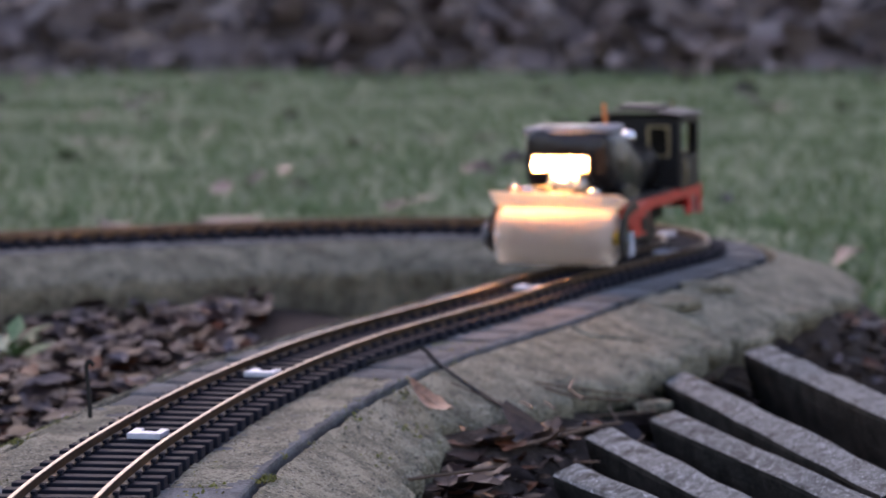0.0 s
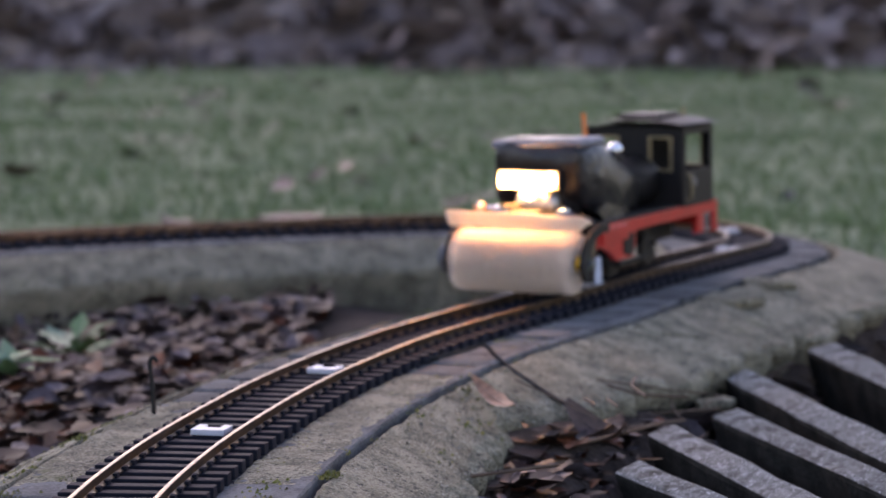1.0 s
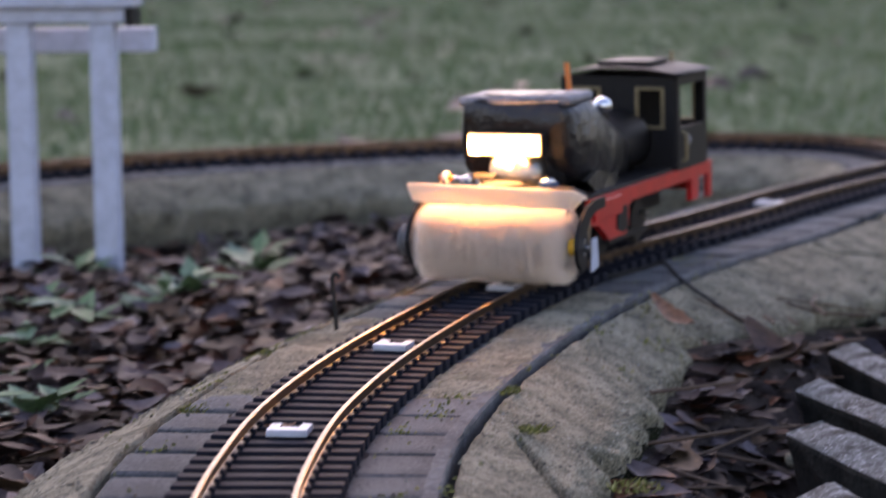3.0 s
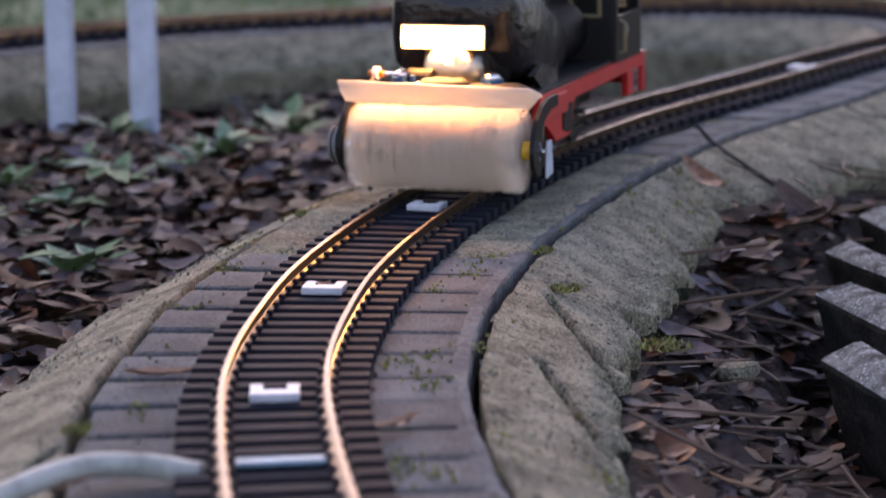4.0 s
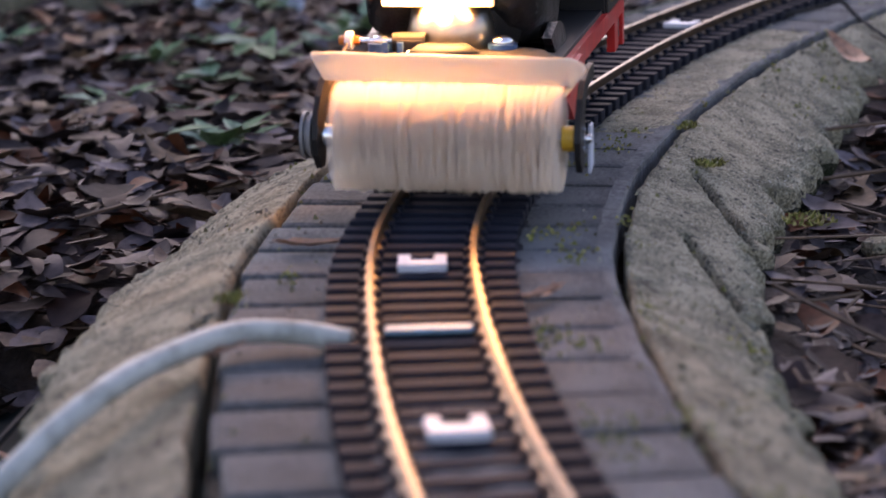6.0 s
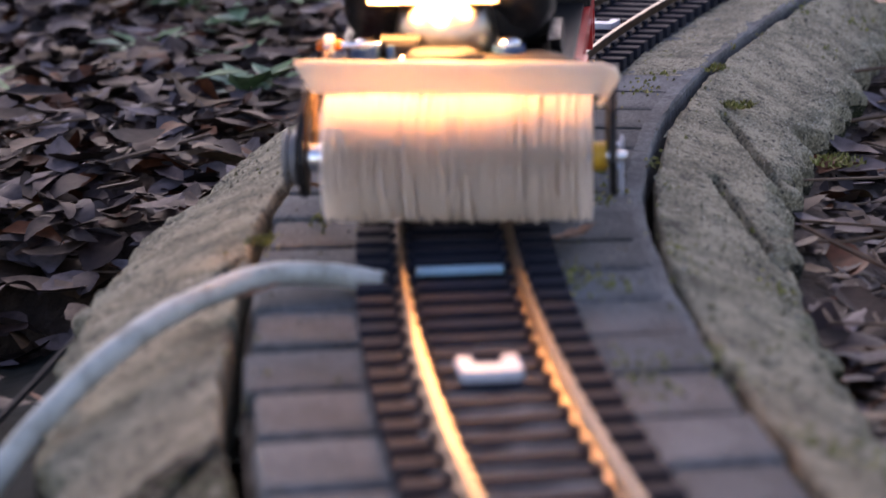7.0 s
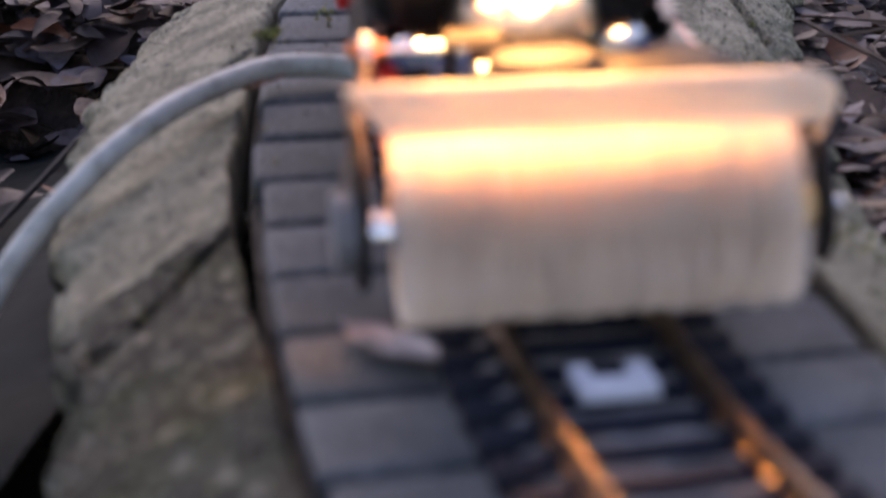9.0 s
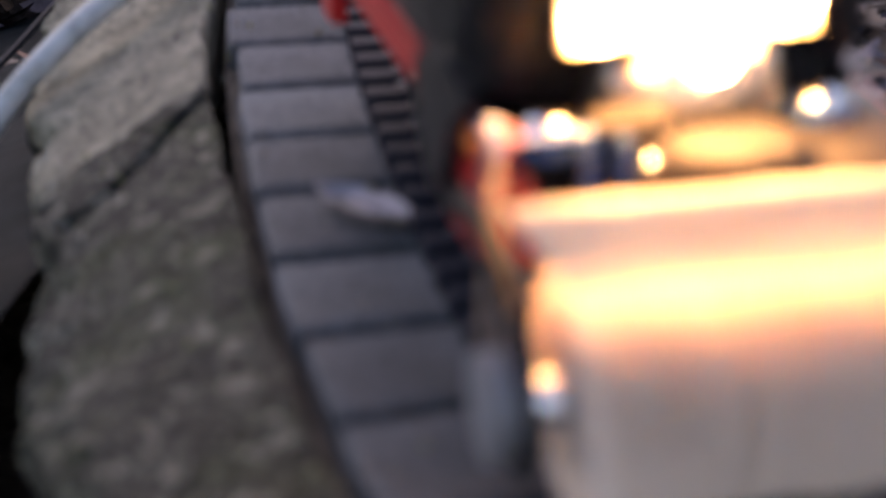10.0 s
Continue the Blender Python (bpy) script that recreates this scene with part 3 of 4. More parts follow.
def build_grit():
    """Crumbs of stone and dry moss on the concrete."""
    rng = np.random.default_rng(21)
    verts, faces = [], []
    for _ in range(1500):
        s, side = rng.uniform(0.2, 2.4), rng.choice((-1, 1))
        d = 0.045 + 0.1 * rng.random() if rng.random() < 0.5 else rng.uniform(0.095, 0.155)
        p, _ = on_line(s, side * d)
        z = -0.0155 - 0.034 * max(0.0, d - 0.094) / 0.075
        r, k = rng.uniform(0.0006, 0.0019), len(verts)
        c = np.array((*p, z))
        verts += [tuple(c + r * np.array(v) * rng.uniform(0.6, 1.3)) for v in ((1, 0, -0.3), (-0.5, 0.87, -0.3), (-0.5, -0.87, -0.3), (0, 0, 1.1))]
        faces += [(k, k + 1, k + 3), (k + 1, k + 2, k + 3), (k + 2, k, k + 3)]
    m = palette_mat("grit", [(0.20, 0.18, 0.14), (0.09, 0.08, 0.06), (0.16, 0.15, 0.05), (0.27, 0.25, 0.21), (0.12, 0.09, 0.06)], 0.9)
    tagged(from_arrays("grit", verts, faces, m), "crumbs of stone and dry moss on the concrete", "grit", kind="stuff")


def build_pavers(bed):
    """One paver after another across the line."""
    shapes = []
    for v in range(5):
        rng = random.Random(v)
        bm = bmesh.new()
        box(bm, (0, 0, -0.025), (0.1755 + rng.uniform(-0.002, 0.002), 0.0488 + rng.uniform(-0.001, 0.001), 0.05), bevel=0.0035)
        for q in bm.verts:
            q.co.z += rng.uniform(-0.0005, 0.0005)
        me = bpy.data.meshes.new("paver")
        bm.to_mesh(me)
        bm.free()
        me.materials.append(BRICK)
        shapes.append(me)
    rng, s, k = random.Random(3), 0.0154, 0
    while s < LENGTH - 0.05:
        p, q = on_line(s)
        ob = new("paver", shapes[k % 5])
        ob.parent = bed
        turn = math.atan2(-q[0], q[1]) + rng.uniform(-0.015, 0.015)
        ob.matrix_basis = Matrix.Translation((p[0] + rng.uniform(-0.0015, 0.0015), p[1], -0.0157 + lift(p[1]) + rng.uniform(-0.0006, 0.0002))) @ Euler((rng.uniform(-0.008, 0.008) + (lift(p[1] + 0.05 * q[1]) - lift(p[1])) / 0.05, rng.uniform(-0.004, 0.004), turn)).to_matrix().to_4x4()
        s += 0.0529
        k += 1


# ---- the track ----
GAUGE, PITCH = 0.045, 0.01985


def build_track():
    track = new("railway_track")
    tagged(track, "brass-railed narrow gauge model track on black plastic sleepers", "track")
    prof = [(-0.0032, -0.0078), (-0.0032, -0.0070), (-0.0007, -0.0060), (-0.0007, -0.0030), (-0.0015, -0.0024), (-0.0015, -0.0003), (-0.0011, 0.0),
            (0.0011, 0.0), (0.0015, -0.0003), (0.0015, -0.0024), (0.0007, -0.0030), (0.0007, -0.0060), (0.0032, -0.0070), (0.0032, -0.0078)]
    svals = np.arange(0.02, LENGTH - 0.03, 0.008)
    for side in (-1, 1):
        verts, faces, n = [], [], len(prof)
        for s in svals:
            for u, z in prof:
                p, _ = on_line(s, side * (GAUGE / 2 + 0.0015) + u)
                verts.append((*p, z))
        for j in range(len(svals) - 1):
            faces += [(j * n + i, (j + 1) * n + i, (j + 1) * n + (i + 1) % n, j * n + (i + 1) % n) for i in range(n)]
        ob = from_arrays("rail", verts, faces, RAIL, track)
        ob["label"] = "tarnished brass rail"
    # one sleeper with its rail chairs and the webs that tie it to the next
    bm = bmesh.new()
    box(bm, (0, 0, -0.0116), (0.088, 0.0105, 0.0076), bevel=0.0009)
    for side in (-1, 1):
        x = side * (GAUGE / 2 + 0.0015)
        for inner in (-1, 1):
            box(bm, (x + inner * 0.0034, 0, -0.0066), (0.0030, 0.0058, 0.0030))
        box(bm, (x, 0.0103, -0.0128), (0.0062, 0.0102, 0.0044))
    me = bpy.data.meshes.new("sleeper")
    bm.to_mesh(me)
    bm.free()
    me.materials.append(SLEEPER)
    count, s, rest = 0, 0.0197, []
    while s < LENGTH - 0.05:
        p, q = on_line(s)
        m = Matrix.Translation((*p, lift(p[1]))) @ Matrix.Rotation(math.atan2(-q[0], q[1]), 4, "Z")
        if count < 290:
            ob = new("sleeper", me)
            ob.parent = track
            ob.matrix_basis = m
        else:
            rest.append(m)
        s += PITCH
        count += 1
    verts, faces = [], []
    base_v, base_f = [v.co.copy() for v in me.vertices], [tuple(f.vertices) for f in me.polygons]
    for m in rest:
        k = len(verts)
        verts += [m @ v for v in base_v]
        faces += [tuple(i + k for i in f) for f in base_f]
    ob = from_arrays("far_sleepers", verts, faces, SLEEPER, track, rise=False)
    ob["kind"] = "stuff"


def rail_clip(s, blue=False):
    """A white plastic joint clip lying between the rails."""
    p, q = on_line(s)
    bm = bmesh.new()
    if blue:
        box(bm, (0, 0, -0.0052), (0.037, 0.0075, 0.0022), bevel=0.0006)
    else:
        box(bm, (0, -0.0055, -0.0053), (0.023, 0.010, 0.0042), bevel=0.0008)
        box(bm, (-0.0085, 0.0045, -0.0053), (0.006, 0.011, 0.0042), bevel=0.0008)
        box(bm, (0.0085, 0.0045, -0.0053), (0.006, 0.011, 0.0042), bevel=0.0008)
    ob = finish("rail_clip", bm, BLUE if blue else CLIP)
    ob.matrix_basis = Matrix.Translation((*p, lift(p[1]))) @ Matrix.Rotation(math.atan2(-q[0], q[1]), 4, "Z")
    tagged(ob, "flat pale blue plastic strip across the sleepers" if blue else "small white plastic clip between the rails", "clip", "clips between the rails")


# ---- the locomotive with its sweeping brush: x ahead, y to its left, in millimetres ----
MM = 0.001


def mm(*v):
    return tuple(a * MM for a in v)


def disc(bm, c, r, w, seg=32, r2=None):
    """A wheel-like disc round the y axis."""
    return rod(bm, mm(c[0], c[1] - w / 2, c[2]), mm(c[0], c[1] + w / 2, c[2]), r * MM, seg, None if r2 is None else r2 * MM)


def slab(bm, c, size, bevel=0.6, m=None):
    return box(bm, mm(*c), mm(*size), m, bevel * MM)


def outline(bm, pts, axis, lo, hi):
    return extrude(bm, [(a * MM, b * MM) for a, b in pts], axis, lo * MM, hi * MM)


AXLE = 29.0


def build_brush(loco):
    """The roller: a core set with dense nylon tufts; turns about its axle."""
    brush = part("brush_roller", disc(bmesh.new(), (0, 0, 0), 7, 118, 20), WHITE, loco, "spinning white nylon roller brush")
    brush.location = (0, 0, AXLE * MM)
    rng = np.random.default_rng(2)
    verts, faces = [], []
    for ring in range(84):
        y = -58.5 + 117 * ring / 83 + rng.normal(0, 0.55)
        full = rng.uniform(0.72, 1.0)
        for k in range(44):
            if rng.random() > full:
                continue
            a = 2 * math.pi * (k + 0.5 * (ring % 2)) / 44 + rng.normal(0, 0.05)
            r, w, yy = 28.2 + rng.normal(0, 0.8), 0.5, y + rng.normal(0, 0.35)
            lean = rng.normal(0, 0.07)
            i = len(verts)
            for rad, wide, off in ((5.0, 0.5, 0.0), (r, w, lean)):
                c, s_ = math.cos(a + off), math.sin(a + off)
                for t, v in ((-1, 0), (0, -1), (1, 0), (0, 1)):
                    verts.append(mm(rad * c - t * wide * s_, yy + v * wide, rad * s_ + t * wide * c))
            for n in range(4):
                faces.append((i + n, i + (n + 1) % 4, i + 4 + (n + 1) % 4, i + 4 + n))
            faces.append((i + 4, i + 5, i + 6, i + 7))
    from_arrays("bristles", verts, faces, BRISTLE, brush, rise=False)
    part("bristle_bed", disc(bmesh.new(), (0, 0, 0), 18.0, 116, 48), BRISTLE, brush, "dense inner layer of white nylon", True)
    part("axle", disc(bmesh.new(), (0, 0, 0), 2.2, 150), CHROME, brush)
    for side in (-1, 1):
        part("hub", disc(bmesh.new(), (0, side * 63, 0), 6.5, 6), YELLOW if side > 0 else CHROME, brush, "yellow hub" if side > 0 else "bright metal hub")
    pulley = bmesh.new()
    for y, r in ((-76.5, 12.5), (-74.5, 10.5), (-72.5, 12.5)):
        disc(pulley, (0, y, 0), r, 1.6)
    part("pulley", pulley, GREYPLASTIC, brush, "grey grooved pulley")
    return brush


def build_loco():
    loco = new("locomotive")
    tagged(loco, "black and red model locomotive with roller brush and lit lamps", "locomotive")
    brush = build_brush(loco)
    # guard sheet over the brush, flaring up and forwards
    bm = bmesh.new()
    prof = [(-7, 70.2, 70.5), (-2, 71.6, 71), (3, 72.2, 71.5), (6.5, 71.0, 71), (10, 67.5, 68.5), (13, 63.0, 65.0), (15, 59.5, 62.0)]
    rows = []
    for x, z, w in prof:
        edge = [(-w + (w + 64) * k / 11, z + 1.6 - 2.2 * k / 11 + 0.3 * math.sin(k * 1.7 + x * 0.2)) for k in range(12)]
        edge += [(66.5, z - 1.6), (min(70.5, w), z - 3.4), (min(72.5, w + 1.0), z - 6.8)]
        rows.append([bm.verts.new(mm(x, y, h)) for y, h in edge])
    for a, b in zip(rows, rows[1:]):
        for k in range(14):
            bm.faces.new((a[k], a[k + 1], b[k + 1], b[k]))
    bmesh.ops.solidify(bm, geom=bm.faces[:], thickness=0.9 * MM)
    guard = part("brush_guard", bm, HOOD, loco, "milky plastic guard flaring over the brush", True)
    for side in (-1, 1):
        bm = bmesh.new()
        arm = [(-4, 12), (4, 12), (11, 20), (13, 29), (10, 40), (2, 50), (-10, 58), (-26, 62), (-46, 62), (-46, 54), (-28, 53), (-14, 48), (-7, 40), (-9, 30), (-9, 20)]
        outline(bm, arm, "y", side * 69 - 1.6, side * 69 + 1.6)
        part("brush_arm", bm, BLACK, loco, "curved black side arm")
        bm = bmesh.new()
        outline(bm, [(-22, 30), (-9, 24), (-7, 40), (-14, 48), (-26, 54)], "y", side * 66.2 - 0.8, side * 66.2 + 0.8)
        part("side_card", bm, BRONZE, loco, "brown inner cheek")
        bm = bmesh.new()
        for z in (24, 34):
            disc(bm, (2, side * 71, z), 1.7, 2, 10)
        part("screws", bm, CHROME, loco)
    bm = bmesh.new()
    outline(bm, [(-9, 9), (-24, 11), (-21, 34), (-11, 34)], "y", 72, 73.2)
    part("side_flap", bm, WHITE, loco, "small pale side flap")
    # belt from the brush pulley up to the motor pulley
    bm = bmesh.new()
    for dx in (-9.5, 8.5):
        pipe(bm, [mm(dx, -74.5, AXLE + 4), mm(-46 + dx * 0.35, -62, 74)], 1.1 * MM)
    part("drive_belt", bm, RUBBER, loco, "brown rubber drive belt")
    bm = bmesh.new()
    disc(bm, (-46, -62, 74), 5.5, 3.6)
    part("motor_pulley", bm, CLIP, loco, "small white pulley")
    bm = bmesh.new()
    for y in (-66, -58):
        disc(bm, (-46, y, 74), 2.8, 3, 12)
    part("pulley_nut", bm, ORANGE, loco, "orange collars")
    part("drive_shaft", disc(bmesh.new(), (-46, -44, 74), 1.6, 30, 12), CHROME, loco, "bright steel shaft")
    bm = bmesh.new()
    slab(bm, (-50, -28, 66), (18, 16, 18), 2)
    rod(bm, mm(-48, -38, 73), mm(-48, -20, 73), 6 * MM, 20)
    part("motor", bm, BLACK, loco, "black brush motor")
    bm = bmesh.new()
    for y in (-33, -41):
        slab(bm, (-40, y, 66), (3, 3, 16), 0.4)
    part("motor_bracket", bm, BLUECAP, loco, "blue motor bracket")
    bm = bmesh.new()
    ball(bm, mm(-36, -27, 67), 3.2 * MM)
    part("bracket_screw", bm, CHROME, loco)
    # two dark covers lying in front of the boiler
    for y, x, r, z in ((-9, -36, 20, 69), (26, -40, 29, 64)):
        bm = bmesh.new()
        rod(bm, mm(x, y, z - 5), mm(x, y, z), r * MM, 40)
        rod(bm, mm(x, y, z), mm(x, y, z + 4), r * 0.94 * MM, 40, r * 0.7 * MM)
        part("round_cover", bm, SOOT, loco, "dark round cover", True)
    # smokebox front lit by the lamp
    bm = bmesh.new()
    rod(bm, mm(-70, -10, 60), mm(-66, -10, 98), 27 * MM, 40, 20 * MM)
    part("steel_cone", bm, STEEL, loco, "brushed steel cone shining under the lamp", True)
    bm = bmesh.new()
    rod(bm, mm(-64, -11, 94), mm(-50, -11, 96), 11 * MM, 24, 9.5 * MM)
    part("lamp_hood", bm, BLACK, loco)
    # lamp bar
    bm = bmesh.new()
    slab(bm, (-58, -14, 103), (14, 62, 19), 3)
    part("lamp_housing", bm, BLACK, loco, "lamp bar housing")
    # Added rim, wider than the bulbs, for their amber halo.
    bm = bmesh.new()
    slab(bm, (-50.5, -14, 103), (3, 61, 18.5), 1.4)
    part("lamp_glow_rim", bm, AMBER, loco, "amber rim imitating the glow round the lamp bar")
    for k in range(5):
        bm = bmesh.new()
        ball(bm, mm(-48.5, -37 + 11.5 * k, 102.5 + (-0.8, 0.3, 0, 0.5, 1.2)[k]), (6.3, 5.0, 5.8, 5.0, 6.3)[k] * MM)
        part("lamp_bulb", bm, LAMP, loco, "bright warm lamp", True)
    bm = bmesh.new()
    ball(bm, mm(-45, -11, 91.5), 6.0 * MM)
    part("lamp_bulb", bm, LAMPHOT, loco, "bright warm lamp", True)
    bm = bmesh.new()
    rod(bm, mm(-52, -11, 93), mm(-46.5, -11, 92), 9 * MM, 24)
    part("lamp_glow_rim", bm, AMBER, loco, "amber rim imitating the glow round the lower lamp")
    for y in (-46, 20):
        bm = bmesh.new()
        rod(bm, mm(-56, y, 66), mm(-56, y, 71), 8.0 * MM, 24)
        part("marker_lamp_base", bm, BLUECAP, loco, "blue lamp socket")
        bm = bmesh.new()
        ball(bm, mm(-55.5, y, 72), 6.2 * MM, 0.7)
        part("marker_lamp", bm, CHROME, loco, "shining silver lamp dome", True)
    # plastic film hood over the front of the boiler
    bm = bmesh.new()
    rng = random.Random(8)
    secs = [(-64, 44, 118, 140), (-72, 50, 70, 145), (-100, 52, 62, 146), (-118, 53, 60, 143), (-140, 52, 58, 128), (-172, 48, 57, 114), (-205, 44, 57, 100)]
    rings = []
    for x, w, lo, hi in secs:
        ring = []
        for k in range(28):
            a = 2 * math.pi * k / 28
            c, s_ = math.cos(a), math.sin(a)
            e = 0.42
            y = math.copysign(abs(c) ** e, c) * w * (0.95 if s_ < 0.3 else 0.90) - 11
            z = (lo + hi) / 2 + math.copysign(abs(s_) ** e, s_) * (hi - lo) / 2
            ring.append(bm.verts.new(mm(x + rng.uniform(-2, 2), y + rng.uniform(-1.3, 1.3), z + rng.uniform(-1, 1))))
        rings.append(ring)
    for a, b in zip(rings, rings[1:]):
        for k in range(28):
            bm.faces.new((a[k], a[(k + 1) % 28], b[(k + 1) % 28], b[k]))
    bm.faces.new(rings[0])
    bm.faces.new(rings[-1][::-1])
    bmesh.ops.recalc_face_normals(bm, faces=bm.faces)
    part("film_hood", bm, WRAP, loco, "black plastic film wrapped over the smokebox", True)
    for side in (-1, 1):
        bm = bmesh.new()
        pts = spline([(-80, 70), (-95, 60), (-112, 40), (-120, 34), (-132, 44), (-140, 62), (-120, 74), (-95, 76)], 3)
        outline(bm, pts[:-1], "y", side * 49 - 9 - 2, side * 49 - 9 + 3)
        part("film_skirt", bm, WRAP, loco, "loose flap of black plastic film")
    bm = bmesh.new()
    slab(bm, (-92, -13, 141), (54, 95, 9), 4.2)
    for v in bm.verts:
        u = v.co.y / 0.051
        v.co.z += 0.0022 * math.cos(u * 2.6) + 0.0012 * noise.noise(v.co * 60) - 0.05 * abs(v.co.x + 0.092) * (v.co.x > -0.092)
    part("hood_lid", bm, GREYTOP, loco, "dusty grey lid on the hood", True)
    # boiler, dome, chimney
    part("boiler", rod(bmesh.new(), mm(-70, 0, 86), mm(-264, 0, 86), 30 * MM, 36), BLACK, loco, smooth=True)
    bm = bmesh.new()
    rod(bm, mm(-172, 0, 110), mm(-172, 0, 124), 13 * MM, 24)
    ball(bm, mm(-172, 0, 124), 13 * MM, 0.8)
    part("steam_dome", bm, BLACK, loco, smooth=True)
    bm = bmesh.new()
    ball(bm, mm(-158, 26, 127), 8 * MM)
    rod(bm, mm(-158, 22, 108), mm(-158, 22, 118), 3 * MM)
    part("whistle_cap", bm, CHROME, loco, "bright chrome cap", True)
    bm = bmesh.new()
    slab(bm, (-150, 26, 76), (40, 18, 46), 4)
    slab(bm, (-150, -26, 76), (40, 18, 46), 4)
    slab(bm, (-182, 0, 112), (18, 40, 22), 3)
    part("side_tank", bm, BLACK, loco)
    bm = bmesh.new()
    rod(bm, mm(-118, 14, 140), mm(-122, 10, 168), 2.3 * MM, 10)
    part("orange_pin", bm, ORANGE, loco, "orange plastic pin")
    # cab
    for side in (-1, 1):
        bm = bmesh.new()
        y = side * 51
        slab(bm, (-268, y, 102), (8, 3, 96), 0.8)
        slab(bm, (-338, y, 102), (8, 3, 96), 0.8)
        slab(bm, (-303, y, 76), (66, 3, 44), 0.8)
        slab(bm, (-303, y, 145), (66, 3, 9), 0.8)
        part("cab_side", bm, BLACK, loco, "black cab side with an open window")
        bm = bmesh.new()
        pipe(bm, [mm(-274, y + side * 2, 64), mm(-274, y + side * 6, 66), mm(-274, y + side * 6, 92), mm(-274, y + side * 2, 94)], 1.6 * MM)
        part("handrail", bm, GOLD, loco, "gilt handrail")
        bm = bmesh.new()
        ball(bm, mm(-288, y + side * 2.4, 84), 3.4 * MM, 1.6)
        part("cab_badge", bm, GREYPLASTIC, loco, "small dull oval plate")
    for x in (-264, -342):
        for side in (-1, 1):
            bm = bmesh.new()
            slab(bm, (x, side * 9, 102), (3, 18, 96), 0.5)
            slab(bm, (x, side * 34, 76), (3, 33, 44), 0.5)
            slab(bm, (x, side * 34, 144), (3, 33, 12), 0.5)
            slab(bm, (x, side * 46, 118), (3, 9, 42), 0.5)
            part("cab_wall", bm, BLACK, loco)
            bm = bmesh.new()
            o = 1.6 if x > -292 else -1.6
            for c, sz in (((x + o, side * 28.5, 138), (2, 26, 3)), ((x + o, side * 28.5, 99), (2, 26, 3)), ((x + o, side * 17, 118.5), (2, 3, 36)), ((x + o, side * 40, 118.5), (2, 3, 36))):
                slab(bm, c, sz, 0.5)
            part("window_frame", bm, GOLD, loco, "gilt window frame")
    bm = bmesh.new()
    rows = [[bm.verts.new(mm(x, -59 + 118 * k / 14, 152 + 8 * (1 - ((k - 7) / 7) ** 2) - (1 if x in (-254, -352) else 0))) for k in range(15)] for x in (-254, -258, -348, -352)]
    for a, b in zip(rows, rows[1:]):
        for k in range(14):
            bm.faces.new((a[k], a[k + 1], b[k + 1], b[k]))
    bmesh.ops.solidify(bm, geom=bm.faces[:], thickness=3 * MM)
    part("cab_roof", bm, BLACK, loco, "curved black cab roof", True)
    bm = bmesh.new()
    slab(bm, (-300, 0, 162), (52, 46, 5), 1.5)
    part("roof_hatch", bm, BLACK, loco, "raised roof hatch")
    part("roof_pin", rod(bmesh.new(), mm(-338, 22, 156), mm(-338, 22, 170), 1.6 * MM), GOLD, loco, "small brass roof pin")
    part("cab_floor", slab(bmesh.new(), (-303, 0, 55), (78, 100, 4)), BLACK, loco)
    # red frame
    for side in (-1, 1):
        y = side * 50
        bm = bmesh.new()
        pts = [(-62, 56), (-354, 56), (-354, 24), (-344, 24), (-344, 45), (-318, 45), (-318, 26), (-300, 26), (-300, 45), (-152, 45), (-146, 42), (-144, 26), (-138, 20), (-100, 20), (-92, 26), (-78, 34), (-58, 36)]
        outline(bm, pts, "y", y - 2.5, y + 2.5)
        part("frame_valance", bm, RED, loco, "red side valance")
        bm = bmesh.new()
        slab(bm, (-95, y + side * 3, 46), (60, 4, 15), 1.2)
        part("valance_panel", bm, RED, loco, "raised red panel")
        # Thin black plate on the red: the shade of a gap, put in as colour.
        bm = bmesh.new()
        outline(bm, [(-118, 43), (-140, 43), (-140, 24), (-130, 22), (-116, 26)], "y", y + side * 2.4, y + side * 3.6)
        part("valance_shadow_plate", bm, BLACK, loco, "black plate standing in for a shaded gap in the valance")
        bm = bmesh.new()
        slab(bm, (-331, y - side * 1, 35), (16, 3, 19), 0.5)
        part("number_plate", bm, GREYPLASTIC, loco, "pale grey plate under the cab")
        bm = bmesh.new()
        slab(bm, (-331, y + side * 0.8, 39), (8, 1, 3), 0.2)
        slab(bm, (-331, y + side * 0.8, 33), (8, 1, 5), 0.2)
        part("plate_marks", bm, BLACK, loco)
    part("buffer_beam", slab(bmesh.new(), (-60, 0, 44), (5, 94, 18), 1), BLACK, loco, "black buffer beam")
    part("rear_beam", slab(bmesh.new(), (-353, 0, 42), (5, 98, 26), 1), RED, loco)
    part("footplate", slab(bmesh.new(), (-207, 0, 57), (296, 98, 3)), BLACK, loco)
    part("chassis", slab(bmesh.new(), (-200, 0, 34), (240, 34, 30), 2), BLACK, loco)
    for side in (-1, 1):
        bm = bmesh.new()
        slab(bm, (-42, side * 34, 58), (44, 8, 5), 0.8)
        part("brush_bracket", bm, BLACK, loco)
    for x in (-150, -235):
        for side in (-1, 1):
            bm = bmesh.new()
            disc(bm, (0, 0, 0), 17, 3.2, 32)
            disc(bm, (0, -side * 2.2, 0), 19.5, 1.2, 32)
            wheel = part("wheel", bm, BLACK, loco, "black driving wheel")
            wheel.location = mm(x, side * 25.4, 17)
            part("crank_pin", disc(bmesh.new(), (0, side * 4, -8), 2.2, 8, 12), STEEL, wheel)
            WHEELS.append(wheel)
    for side in (-1, 1):
        bm = bmesh.new()
        slab(bm, (-192, side * 33, 11), (92, 2.5, 5), 0.6)
        slab(bm, (-118, side * 36, 24), (34, 8, 16), 2)
        part("side_rod", bm, BLACK, loco)
